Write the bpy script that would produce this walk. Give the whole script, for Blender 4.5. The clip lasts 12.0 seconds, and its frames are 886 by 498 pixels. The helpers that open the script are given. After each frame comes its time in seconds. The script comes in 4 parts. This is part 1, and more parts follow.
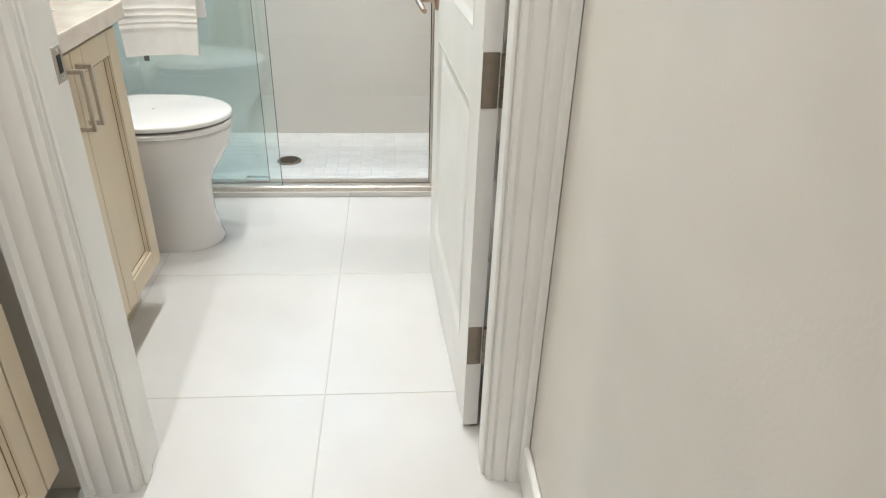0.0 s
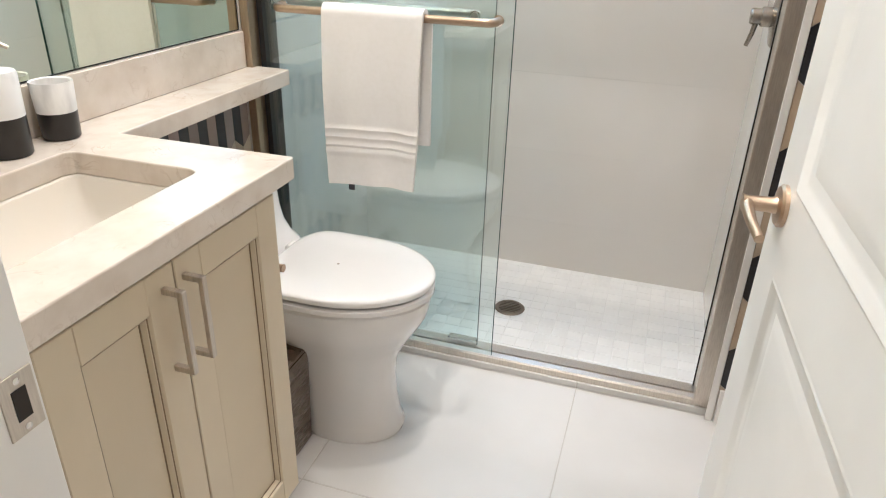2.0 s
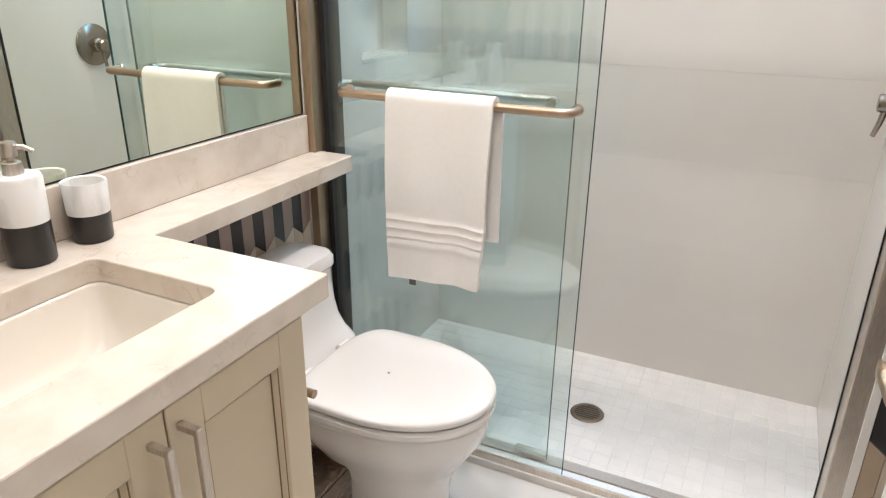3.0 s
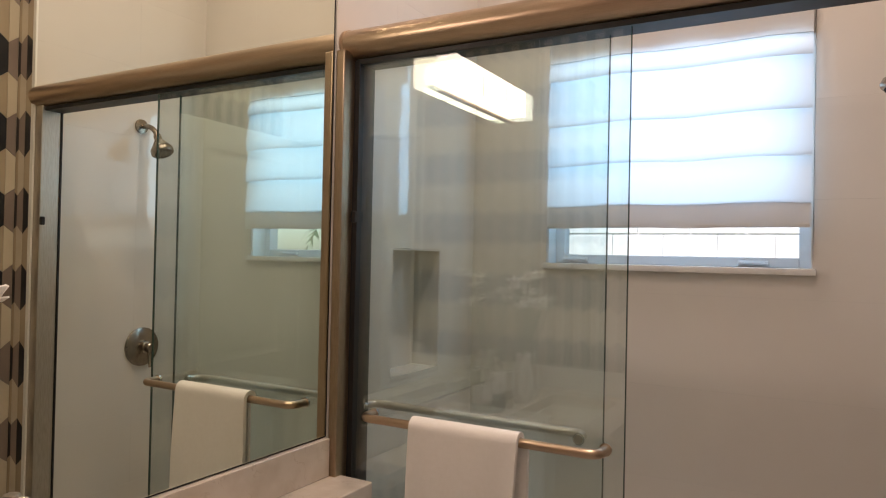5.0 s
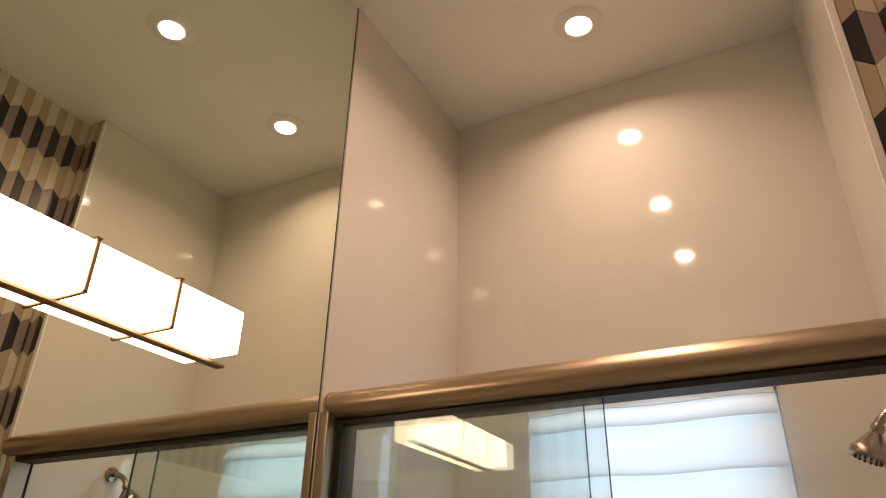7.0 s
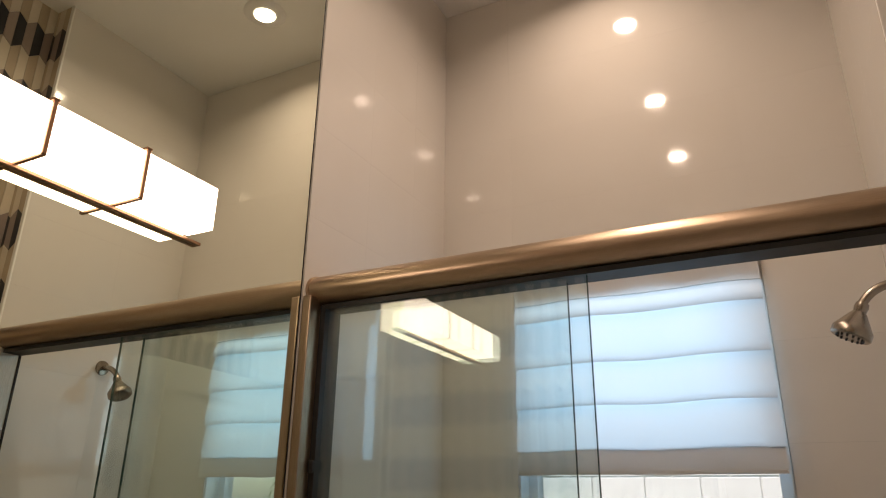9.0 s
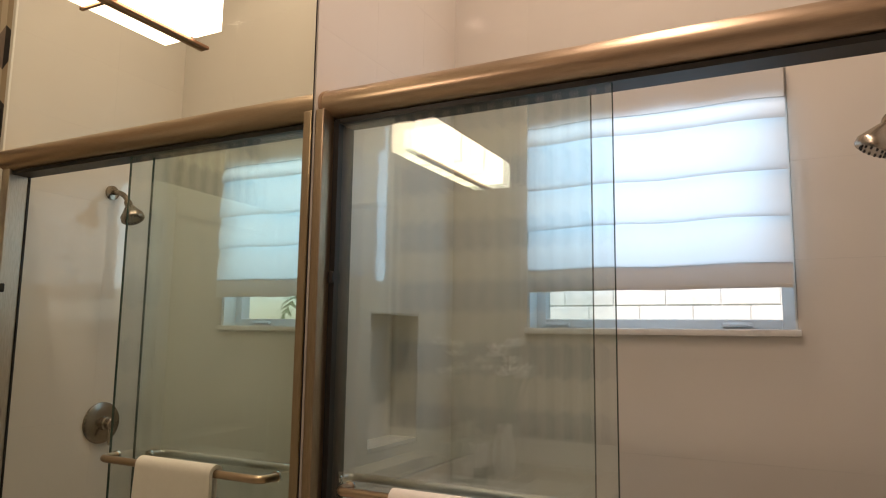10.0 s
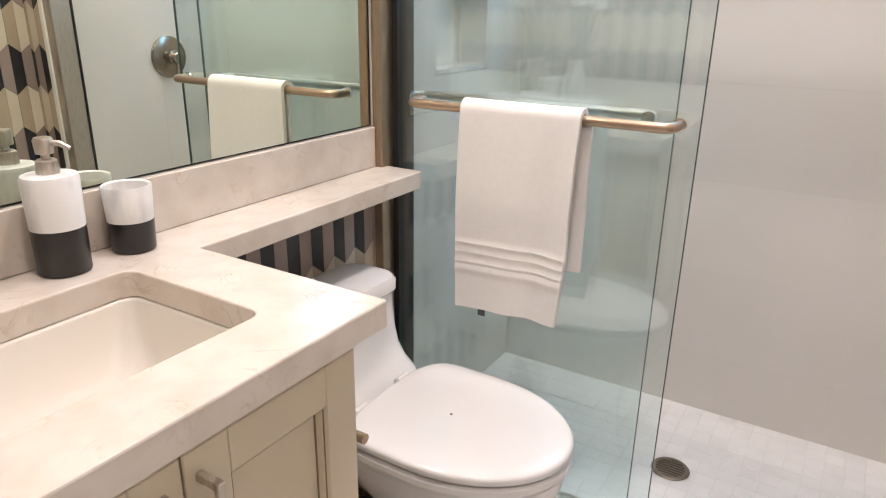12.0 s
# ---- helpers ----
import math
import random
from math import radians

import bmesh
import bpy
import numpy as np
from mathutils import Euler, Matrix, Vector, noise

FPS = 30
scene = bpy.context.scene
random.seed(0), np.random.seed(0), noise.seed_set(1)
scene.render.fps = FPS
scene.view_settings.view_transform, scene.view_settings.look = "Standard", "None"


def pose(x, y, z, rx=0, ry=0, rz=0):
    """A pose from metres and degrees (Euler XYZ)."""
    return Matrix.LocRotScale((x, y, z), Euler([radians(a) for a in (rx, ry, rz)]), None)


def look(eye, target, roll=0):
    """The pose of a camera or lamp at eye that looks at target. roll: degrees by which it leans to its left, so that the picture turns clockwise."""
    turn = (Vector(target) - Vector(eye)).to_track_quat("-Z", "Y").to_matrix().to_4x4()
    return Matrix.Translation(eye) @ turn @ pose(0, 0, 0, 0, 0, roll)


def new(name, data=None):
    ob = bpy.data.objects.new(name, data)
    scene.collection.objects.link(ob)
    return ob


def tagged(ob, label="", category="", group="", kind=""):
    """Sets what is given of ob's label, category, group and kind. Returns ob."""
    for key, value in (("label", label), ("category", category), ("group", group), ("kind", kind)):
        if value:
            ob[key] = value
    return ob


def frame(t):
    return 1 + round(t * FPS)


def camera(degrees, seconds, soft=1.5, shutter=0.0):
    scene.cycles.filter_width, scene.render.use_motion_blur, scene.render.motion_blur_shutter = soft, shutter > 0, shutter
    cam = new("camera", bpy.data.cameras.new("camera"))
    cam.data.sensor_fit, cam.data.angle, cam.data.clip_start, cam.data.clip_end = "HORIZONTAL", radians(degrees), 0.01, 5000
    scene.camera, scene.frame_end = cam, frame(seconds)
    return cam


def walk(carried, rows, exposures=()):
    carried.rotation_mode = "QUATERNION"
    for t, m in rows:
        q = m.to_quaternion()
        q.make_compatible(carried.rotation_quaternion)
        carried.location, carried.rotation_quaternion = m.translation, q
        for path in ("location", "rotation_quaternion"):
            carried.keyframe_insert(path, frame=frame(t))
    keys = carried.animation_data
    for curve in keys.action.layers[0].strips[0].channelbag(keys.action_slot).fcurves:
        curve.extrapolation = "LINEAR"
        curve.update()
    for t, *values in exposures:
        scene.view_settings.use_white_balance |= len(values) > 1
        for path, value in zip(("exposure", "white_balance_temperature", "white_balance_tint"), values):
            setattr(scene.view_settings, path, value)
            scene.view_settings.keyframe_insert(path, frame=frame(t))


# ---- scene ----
cam = camera(65.8, 12.0, soft=1.1)
PATH = [
    (0, (1.203, -1.176, 1.204), (1.341, 0.559, 0.219), 1.7),
    (0.5, (1.215, -1.053, 1.229), (1.024, 0.685, 0.258), 1.7),
    (1, (1.144, -0.793, 1.227), (0.803, 0.945, 0.299), 1.9),
    (1.5, (1.11, -0.558, 1.246), (0.67, 1.167, 0.335), 1.5),
    (2, (1.116, -0.329, 1.273), (0.586, 1.386, 0.389), 1.7),
    (2.5, (1.105, -0.191, 1.28), (0.428, 1.5, 0.452), 1.6),
    (2.7, (1.099, -0.141, 1.292), (0.361, 1.534, 0.487), 1.4),
    (4.5, (1.107, -0.055, 1.414), (0.135, 1.681, 1.211), 1.1),
    (5, (1.112, -0.054, 1.436), (0.137, 1.692, 1.459), 1.2),
    (5.5, (1.14, -0.069, 1.473), (0.178, 1.662, 1.752), 1.3),
    (6, (1.146, -0.091, 1.501), (0.217, 1.586, 2.071), 1.4),
    (6.5, (1.146, -0.109, 1.525), (0.265, 1.497, 2.329), 1.4),
    (6.7, (1.141, -0.113, 1.524), (0.284, 1.466, 2.404), 1.3),
    (8.3, (1.138, -0.063, 1.489), (0.326, 1.496, 2.444), 0.7),
    (8.5, (1.143, -0.055, 1.482), (0.319, 1.528, 2.383), 0.7),
    (9, (1.128, -0.027, 1.46), (0.265, 1.639, 2.151), 0.7),
    (9.5, (1.099, -0.021, 1.429), (0.209, 1.71, 1.887), 0.7),
    (10, (1.071, -0.014, 1.393), (0.168, 1.753, 1.645), 0.8),
    (10.5, (1.058, 0.002, 1.366), (0.137, 1.777, 1.401), 0.7),
    (11, (1.039, 0.017, 1.317), (0.107, 1.773, 1.093), 0.6),
    (11.5, (1.041, 0.035, 1.284), (0.086, 1.727, 0.811), 0.5),
    (12, (1.016, 0.023, 1.25), (0.035, 1.629, 0.575), 0.9),
]
EXPOSURES = [(0, 2.2, 4950, 5), (0.5, 2.0, 5000, 6), (1.0, 2.0, 5050, 7), (2.7, 2.08, 5150, 12), (4.5, 1.4, 5650, 18), (5.0, 0.62, 6400, 25), (5.5, 0.25, 6900, 26), (6.0, 0.02, 7500, 27), (6.5, 0.13, 7900, 27), (8.5, 0.1, 6400, 18), (9.5, -0.1, 7100, 24), (10.0, 0.38, 6950, 24), (10.5, 0.65, 6700, 24), (11.0, 1.25, 6150, 22), (11.5, 1.65, 5700, 21), (12, 1.93, 5300, 18)]
walk(cam, [(t, look(eye, target, roll)) for t, eye, target, roll in PATH], EXPOSURES)

# ---- light ----
world = bpy.data.worlds.new("world")
scene.world = world
world.use_nodes = True
wn = world.node_tree.nodes
sky = wn.new("ShaderNodeTexSky")
sky.sky_type, sky.sun_disc = "NISHITA", False
sky.sun_elevation, sky.sun_rotation = radians(53), radians(194)
wn["Background"].inputs["Strength"].default_value = 0.15
world.node_tree.links.new(sky.outputs["Color"], wn["Background"].inputs["Color"])
sun_data = bpy.data.lights.new("sun", "SUN")
sun_data.energy, sun_data.angle, sun_data.color = 5.0, radians(0.5), (1.0, 0.95, 0.88)
sun = new("sun", sun_data)
sun.matrix_basis = look((0, 0, 0), (0.14, 0.58, -0.80))

win_data = bpy.data.lights.new("window_daylight", "AREA")
win_data.shape, win_data.size, win_data.size_y, win_data.energy, win_data.color = "RECTANGLE", 0.70, 0.60, 3.8, (0.42, 0.75, 1.0)
win_light = new("window_daylight", win_data)
win_light.matrix_basis = look((0.674, 2.205, 1.90), (0.674, 0.0, 1.90))

WARM = (1.0, 0.82, 0.62)
CEIL = 3.425           # ceiling height
W = 1.395              # shower end wall
ROOM_R = 1.50          # tiled wall behind the door
BACK = 2.14            # window wall
FRONT = 0.020          # inner face of the door wall


# ---- materials ----
def material(name, color, rough=0.5, metal=0.0, color2=None, scale=8.0, detail=4.0, bump=0.0, bump_scale=60.0, coat=0.0,
             vary=0.0, stretch=(1, 1, 1), contrast=(0.35, 0.7), rough_vary=0.08, transmission=0.0, subsurface=0.0):
    m = bpy.data.materials.new(name)
    m.use_nodes = True
    n, l = m.node_tree.nodes, m.node_tree.links
    b = n["Principled BSDF"]
    b.inputs["Base Color"].default_value = (*color, 1)
    b.inputs["Roughness"].default_value = rough
    b.inputs["Metallic"].default_value = metal
    b.inputs["Coat Weight"].default_value = coat
    b.inputs["Coat Roughness"].default_value = 0.03
    b.inputs["Transmission Weight"].default_value = transmission
    geo = n.new("ShaderNodeNewGeometry")
    mp = n.new("ShaderNodeMapping")
    mp.inputs["Scale"].default_value = stretch
    l.new(geo.outputs["Position"], mp.inputs["Vector"])
    big = n.new("ShaderNodeTexNoise")
    big.inputs["Scale"].default_value, big.inputs["Detail"].default_value = scale, detail
    l.new(mp.outputs["Vector"], big.inputs["Vector"])
    ramp = n.new("ShaderNodeMapRange")
    ramp.inputs["From Min"].default_value, ramp.inputs["From Max"].default_value = contrast
    l.new(big.outputs["Fac"], ramp.inputs["Value"])
    mix = n.new("ShaderNodeMix")
    mix.data_type = "RGBA"
    c2 = color2 or tuple(c * 0.94 for c in color)
    mix.inputs["A"].default_value, mix.inputs["B"].default_value = (*color, 1), (*c2, 1)
    l.new(ramp.outputs["Result"], mix.inputs["Factor"])
    out = mix.outputs["Result"]
    if vary:
        info = n.new("ShaderNodeObjectInfo")
        rng = n.new("ShaderNodeMapRange")
        rng.inputs["To Min"].default_value, rng.inputs["To Max"].default_value = 1 - vary, 1 + vary
        l.new(info.outputs["Random"], rng.inputs["Value"])
        hsv = n.new("ShaderNodeHueSaturation")
        l.new(out, hsv.inputs["Color"])
        l.new(rng.outputs["Result"], hsv.inputs["Value"])
        out = hsv.outputs["Color"]
    l.new(out, b.inputs["Base Color"])
    rr = n.new("ShaderNodeMapRange")
    rr.inputs["To Min"].default_value, rr.inputs["To Max"].default_value = max(0.0, rough - rough_vary * rough), rough + rough_vary
    l.new(big.outputs["Fac"], rr.inputs["Value"])
    l.new(rr.outputs["Result"], b.inputs["Roughness"])
    if bump:
        fine = n.new("ShaderNodeTexNoise")
        fine.inputs["Scale"].default_value, fine.inputs["Detail"].default_value = bump_scale, 5
        l.new(mp.outputs["Vector"], fine.inputs["Vector"])
        bp = n.new("ShaderNodeBump")
        bp.inputs["Strength"].default_value, bp.inputs["Distance"].default_value = bump, 0.002
        l.new(fine.outputs["Fac"], bp.inputs["Height"])
        l.new(bp.outputs["Normal"], b.inputs["Normal"])
    return m


def glow(name, color, strength):
    m = bpy.data.materials.new(name)
    m.use_nodes = True
    b = m.node_tree.nodes["Principled BSDF"]
    b.inputs["Base Color"].default_value = (0.9, 0.88, 0.84, 1)
    b.inputs["Emission Color"].default_value = (*color, 1)
    b.inputs["Emission Strength"].default_value = strength
    return m


PAINT = material("cream_wall_paint", (0.74, 0.71, 0.66), 0.55, bump=0.12, bump_scale=180, scale=3)
CEILING = material("ceiling_paint", (0.85, 0.83, 0.79), 0.7, bump=0.12, bump_scale=140, scale=2)
TRIM = material("white_semigloss_trim", (0.82, 0.805, 0.775), 0.3, bump=0.04, bump_scale=60, scale=5)
PORCELAIN_TILE = material("glossy_porcelain_tile", (0.70, 0.668, 0.622), 0.05, color2=(0.67, 0.632, 0.58), scale=1.6, coat=0.3, vary=0.006, bump=0.015, bump_scale=25, rough_vary=0.04)
FLOOR_TILE = material("cream_floor_tile", (0.61, 0.595, 0.57), 0.28, color2=(0.555, 0.535, 0.505), scale=2.6, detail=8, vary=0.02, bump=0.05, bump_scale=70)
GROUT = material("pale_grout", (0.53, 0.50, 0.46), 0.8, bump=0.2, bump_scale=300)
MOSAIC = material("white_mosaic", (0.70, 0.69, 0.665), 0.3, vary=0.03, scale=12)
TILE_GROUT = material("tile_grout", (0.685, 0.65, 0.605), 0.6)
MOSAIC_GROUT = material("mosaic_grout", (0.682, 0.672, 0.648), 0.85)
CABINET = material("greige_cabinet_paint", (0.60, 0.515, 0.37), 0.38, color2=(0.57, 0.485, 0.345), scale=4, bump=0.04, bump_scale=90)
GLAZE = material("brown_glaze_line", (0.20, 0.14, 0.085), 0.5, scale=40)
# near-black colour standing in for the shade inside recesses, holes and gaps
SHADOW_GAP = material("painted_gap_shade", (0.03, 0.025, 0.02), 0.8)
QUARTZ = material("veined_cream_quartz", (0.67, 0.605, 0.525), 0.13, color2=(0.585, 0.51, 0.425), scale=16, detail=14, contrast=(0.40, 0.72), coat=0.2, rough_vary=0.03)
CERAMIC = material("white_vitreous_china", (0.77, 0.75, 0.735), 0.07, scale=2, coat=0.5, rough_vary=0.02)
SINK = material("sink_china", (0.77, 0.72, 0.635), 0.08, scale=2, coat=0.5, rough_vary=0.02)
# warm lamp light reflected in the header is put into this nickel's colour
NICKEL = material("brushed_nickel", (0.52, 0.40, 0.29), 0.33, 1.0, color2=(0.47, 0.355, 0.255), scale=30, stretch=(1, 30, 30), bump=0.004, bump_scale=120, rough_vary=0.01)
NICKEL_V = material("brushed_nickel_upright", (0.62, 0.57, 0.50), 0.34, 1.0, color2=(0.52, 0.47, 0.415), scale=30, stretch=(12, 12, 1), bump=0.06, bump_scale=120, rough_vary=0.06)
# the upright nickel again, with the warm lamplight near the mirror coloured in
JAMB = material("warm_lit_nickel_upright", (0.46, 0.36, 0.26), 0.34, 1.0, color2=(0.40, 0.31, 0.22), scale=30, stretch=(12, 12, 1), bump=0.05, bump_scale=120)
FITTING = material("dark_brushed_nickel", (0.36, 0.32, 0.27), 0.22, 1.0, color2=(0.31, 0.27, 0.225), scale=40, bump=0.03, bump_scale=160)
BRONZE = material("warm_bronze", (0.42, 0.25, 0.15), 0.35, 1.0, scale=20)
HINGE = material("aged_nickel", (0.27, 0.23, 0.185), 0.38, 1.0, scale=40, bump=0.1, bump_scale=200)
BIN_STEEL = material("dark_brushed_steel", (0.26, 0.215, 0.175), 0.24, 1.0, scale=25, stretch=(1, 1, 8))
CHROME = material("polished_chrome", (0.82, 0.80, 0.77), 0.08, 1.0, scale=10, rough_vary=0.02)
RUBBER = material("black_rubber_seal", (0.008, 0.008, 0.008), 0.5)
TOWEL = material("white_terry", (0.87, 0.84, 0.81), 0.95, bump=0.5, bump_scale=700, scale=90, color2=(0.85, 0.82, 0.785))
TAG = material("dark_label", (0.10, 0.10, 0.11), 0.7)
BLACK = material("matte_black_stone", (0.012, 0.011, 0.011), 0.32, scale=30, color2=(0.018, 0.017, 0.017))
ALABASTER = material("white_alabaster", (0.80, 0.79, 0.77), 0.35, color2=(0.56, 0.545, 0.53), scale=30, detail=8, stretch=(1, 1, 0.3), contrast=(0.44, 0.72))
TILE_BLACK = material("charcoal_picket_tile", (0.022, 0.022, 0.026), 0.30, vary=0.1, scale=15, color2=(0.035, 0.034, 0.038))
TILE_TAUPE = material("taupe_picket_tile", (0.32, 0.25, 0.22), 0.32, vary=0.06, scale=12)
TILE_BEIGE = material("light_beige_picket_tile", (0.62, 0.54, 0.43), 0.32, vary=0.05, scale=12)
TILE_TAN = material("tan_picket_tile", (0.45, 0.36, 0.26), 0.32, vary=0.06, scale=12)
VINYL = material("white_window_frame", (0.78, 0.79, 0.80), 0.35, scale=4)
MARBLE = material("white_marble_sill", (0.80, 0.79, 0.77), 0.15, color2=(0.55, 0.54, 0.54), scale=14, detail=10, contrast=(0.5, 0.75))
BLOCK = material("white_painted_block", (0.78, 0.78, 0.76), 0.8, vary=0.03, bump=0.4, bump_scale=80)
LAWN = material("lawn", (0.07, 0.13, 0.035), 0.9, color2=(0.12, 0.17, 0.05), scale=1.5, bump=0.6, bump_scale=40)
BARK = material("palm_bark", (0.20, 0.16, 0.12), 0.9, bump=0.5, bump_scale=30)
FROND = material("palm_leaf", (0.06, 0.11, 0.03), 0.5, vary=0.1, scale=3)
PETAL = material("white_petal", (0.85, 0.84, 0.80), 0.6, scale=30)
STEM = material("green_stem", (0.07, 0.12, 0.04), 0.6)
LAMP_GLASS = glow("lit_lamp_shade", (1.0, 0.82, 0.62), 4.6)
DOWNLIGHT = glow("lit_downlight_lens", (1.0, 0.85, 0.66), 5.0)



def add_veins(m, color, scale, width, amount):
    """Thin broken veins: where a warped noise crosses its middle, in patches."""
    n, l = m.node_tree.nodes, m.node_tree.links
    b = n["Principled BSDF"]
    under = b.inputs["Base Color"].links[0].from_socket
    geo = n.new("ShaderNodeNewGeometry")
    line, patch = n.new("ShaderNodeTexNoise"), n.new("ShaderNodeTexNoise")
    line.inputs["Scale"].default_value, line.inputs["Detail"].default_value, line.inputs["Distortion"].default_value = scale, 9, 1.2
    patch.inputs["Scale"].default_value, patch.inputs["Detail"].default_value = scale * 0.9, 3
    l.new(geo.outputs["Position"], line.inputs["Vector"])
    l.new(geo.outputs["Position"], patch.inputs["Vector"])
    off, mag, near, where, both = (n.new("ShaderNodeMath"), n.new("ShaderNodeMath"), n.new("ShaderNodeMapRange"), n.new("ShaderNodeMapRange"), n.new("ShaderNodeMath"))
    off.operation, mag.operation, both.operation = "SUBTRACT", "ABSOLUTE", "MULTIPLY"
    off.inputs[1].default_value = 0.5
    near.inputs["From Min"].default_value, near.inputs["From Max"].default_value = width, 0.0
    where.inputs["From Min"].default_value, where.inputs["From Max"].default_value = 0.50, 0.62
    where.inputs["To Max"].default_value = amount
    l.new(line.outputs["Fac"], off.inputs[0])
    l.new(off.outputs["Value"], mag.inputs[0])
    l.new(mag.outputs["Value"], near.inputs["Value"])
    l.new(patch.outputs["Fac"], where.inputs["Value"])
    l.new(near.outputs["Result"], both.inputs[0])
    l.new(where.outputs["Result"], both.inputs[1])
    mix = n.new("ShaderNodeMix")
    mix.data_type = "RGBA"
    mix.inputs["B"].default_value = (*color, 1)
    l.new(both.outputs["Value"], mix.inputs["Factor"])
    l.new(under, mix.inputs["A"])
    l.new(mix.outputs["Result"], b.inputs["Base Color"])


add_veins(QUARTZ, (0.40, 0.30, 0.21), 14.0, 0.022, 0.38)
MIRROR = bpy.data.materials.new("mirror_silvering")
MIRROR.use_nodes = True
mb = MIRROR.node_tree.nodes["Principled BSDF"]
mb.inputs["Base Color"].default_value = (0.80, 0.84, 0.73, 1)
mb.inputs["Metallic"].default_value, mb.inputs["Roughness"].default_value = 1.0, 0.0


def glass_material(name, tint):
    m = bpy.data.materials.new(name)
    m.use_nodes = True
    n, l = m.node_tree.nodes, m.node_tree.links
    clear, shine, blend, fr = n.new("ShaderNodeBsdfTransparent"), n.new("ShaderNodeBsdfGlossy"), n.new("ShaderNodeMixShader"), n.new("ShaderNodeLayerWeight")
    clear.inputs["Color"].default_value = (*tint, 1)
    shine.inputs["Roughness"].default_value = 0.0
    shine.inputs["Color"].default_value = (0.95, 1, 0.98, 1)
    fr.inputs["Blend"].default_value = 0.5
    power, gain = n.new("ShaderNodeMath"), n.new("ShaderNodeMath")
    power.operation, gain.operation = "POWER", "MULTIPLY_ADD"
    power.inputs[1].default_value, gain.inputs[1].default_value, gain.inputs[2].default_value = 5.0, 0.90, 0.09
    l.new(fr.outputs["Facing"], power.inputs[0])
    l.new(power.outputs["Value"], gain.inputs[0])
    l.new(gain.outputs["Value"], blend.inputs["Fac"])
    l.new(clear.outputs["BSDF"], blend.inputs[1])
    l.new(shine.outputs["BSDF"], blend.inputs[2])
    l.new(blend.outputs["Shader"], n["Material Output"].inputs["Surface"])
    return m


GLASS = glass_material("green_tinted_shower_glass", (0.938, 0.982, 0.984))
EDGE = material("dark_glass_edge", (0.03, 0.07, 0.06), 0.15)
PANE = glass_material("window_glass", (0.97, 0.99, 0.985))

FABRIC = bpy.data.materials.new("translucent_white_fabric")
FABRIC.use_nodes = True
fn, fl = FABRIC.node_tree.nodes, FABRIC.node_tree.links
fd, ft, fm = fn.new("ShaderNodeBsdfDiffuse"), fn.new("ShaderNodeBsdfTranslucent"), fn.new("ShaderNodeMixShader")
fw = fn.new("ShaderNodeTexNoise")
fw.inputs["Scale"].default_value = 260
fb = fn.new("ShaderNodeBump")
fb.inputs["Strength"].default_value = 0.15
fl.new(fw.outputs["Fac"], fb.inputs["Height"])
fl.new(fb.outputs["Normal"], fd.inputs["Normal"])
fd.inputs["Color"].default_value = (0.80, 0.79, 0.77, 1)
ft.inputs["Color"].default_value = (0.78, 0.80, 0.82, 1)
fm.inputs["Fac"].default_value = 0.4
fl.new(fd.outputs["BSDF"], fm.inputs[1])
fl.new(ft.outputs["BSDF"], fm.inputs[2])
fl.new(fm.outputs["Shader"], fn["Material Output"].inputs["Surface"])


# ---- builders ----
def mesh_of(name, bm, mat):
    bmesh.ops.recalc_face_normals(bm, faces=bm.faces[:])
    me = bpy.data.meshes.new(name)
    bm.to_mesh(me)
    bm.free()
    for m in (mat if isinstance(mat, (list, tuple)) else [mat]):
        me.materials.append(m)
    return me


def smooth(ob, angle=35):
    me = ob.data
    me.polygons.foreach_set("use_smooth", [True] * len(me.polygons))
    me.set_sharp_from_angle(angle=radians(angle))
    return ob


def part(name, bm, mat, parent=None, label="", soft=True):
    ob = new(name, mesh_of(name, bm, mat))
    if parent is not None:
        ob.parent = parent
        if parent.type == "EMPTY":
            ob.matrix_parent_inverse = parent.matrix_basis.inverted()
    if soft:
        smooth(ob)
    return tagged(ob, label) if label else ob


def thing(name, loc, label, category, group="", kind=""):
    ob = new(name)
    ob.empty_display_size = 0.05
    ob.matrix_basis = pose(*loc)
    return tagged(ob, label, category, group, kind)


def structure(name, bm, mat, label, category):
    return tagged(part(name, bm, mat), label, category, "", "structure")


def box(x0, x1, y0, y1, z0, z1, r=0.0, seg=1, bm=None):
    own = bmesh.new()
    bmesh.ops.create_cube(own, size=1)
    for v in own.verts:
        v.co = Vector((x0 + (v.co.x + 0.5) * (x1 - x0), y0 + (v.co.y + 0.5) * (y1 - y0), z0 + (v.co.z + 0.5) * (z1 - z0)))
    if r:
        bmesh.ops.bevel(own, geom=own.edges[:], offset=r, segments=seg, profile=0.5, affect="EDGES")
    if bm is None:
        return own
    return merge(bm, own)


def merge(bm, own):
    tmp = bpy.data.meshes.new("tmp")
    own.to_mesh(tmp)
    own.free()
    bm.from_mesh(tmp)
    bpy.data.meshes.remove(tmp)
    return bm


def loft(rings, bm=None, cap=True, closed=True):
    bm = bm or bmesh.new()
    rows = [[bm.verts.new(p) for p in ring] for ring in rings]
    n = len(rows[0])
    for a, b in zip(rows, rows[1:]):
        for i in range(n if closed else n - 1):
            j = (i + 1) % n
            bm.faces.new((a[i], a[j], b[j], b[i]))
    if cap:
        bm.faces.new(rows[0][::-1])
        bm.faces.new(rows[-1])
    return bm


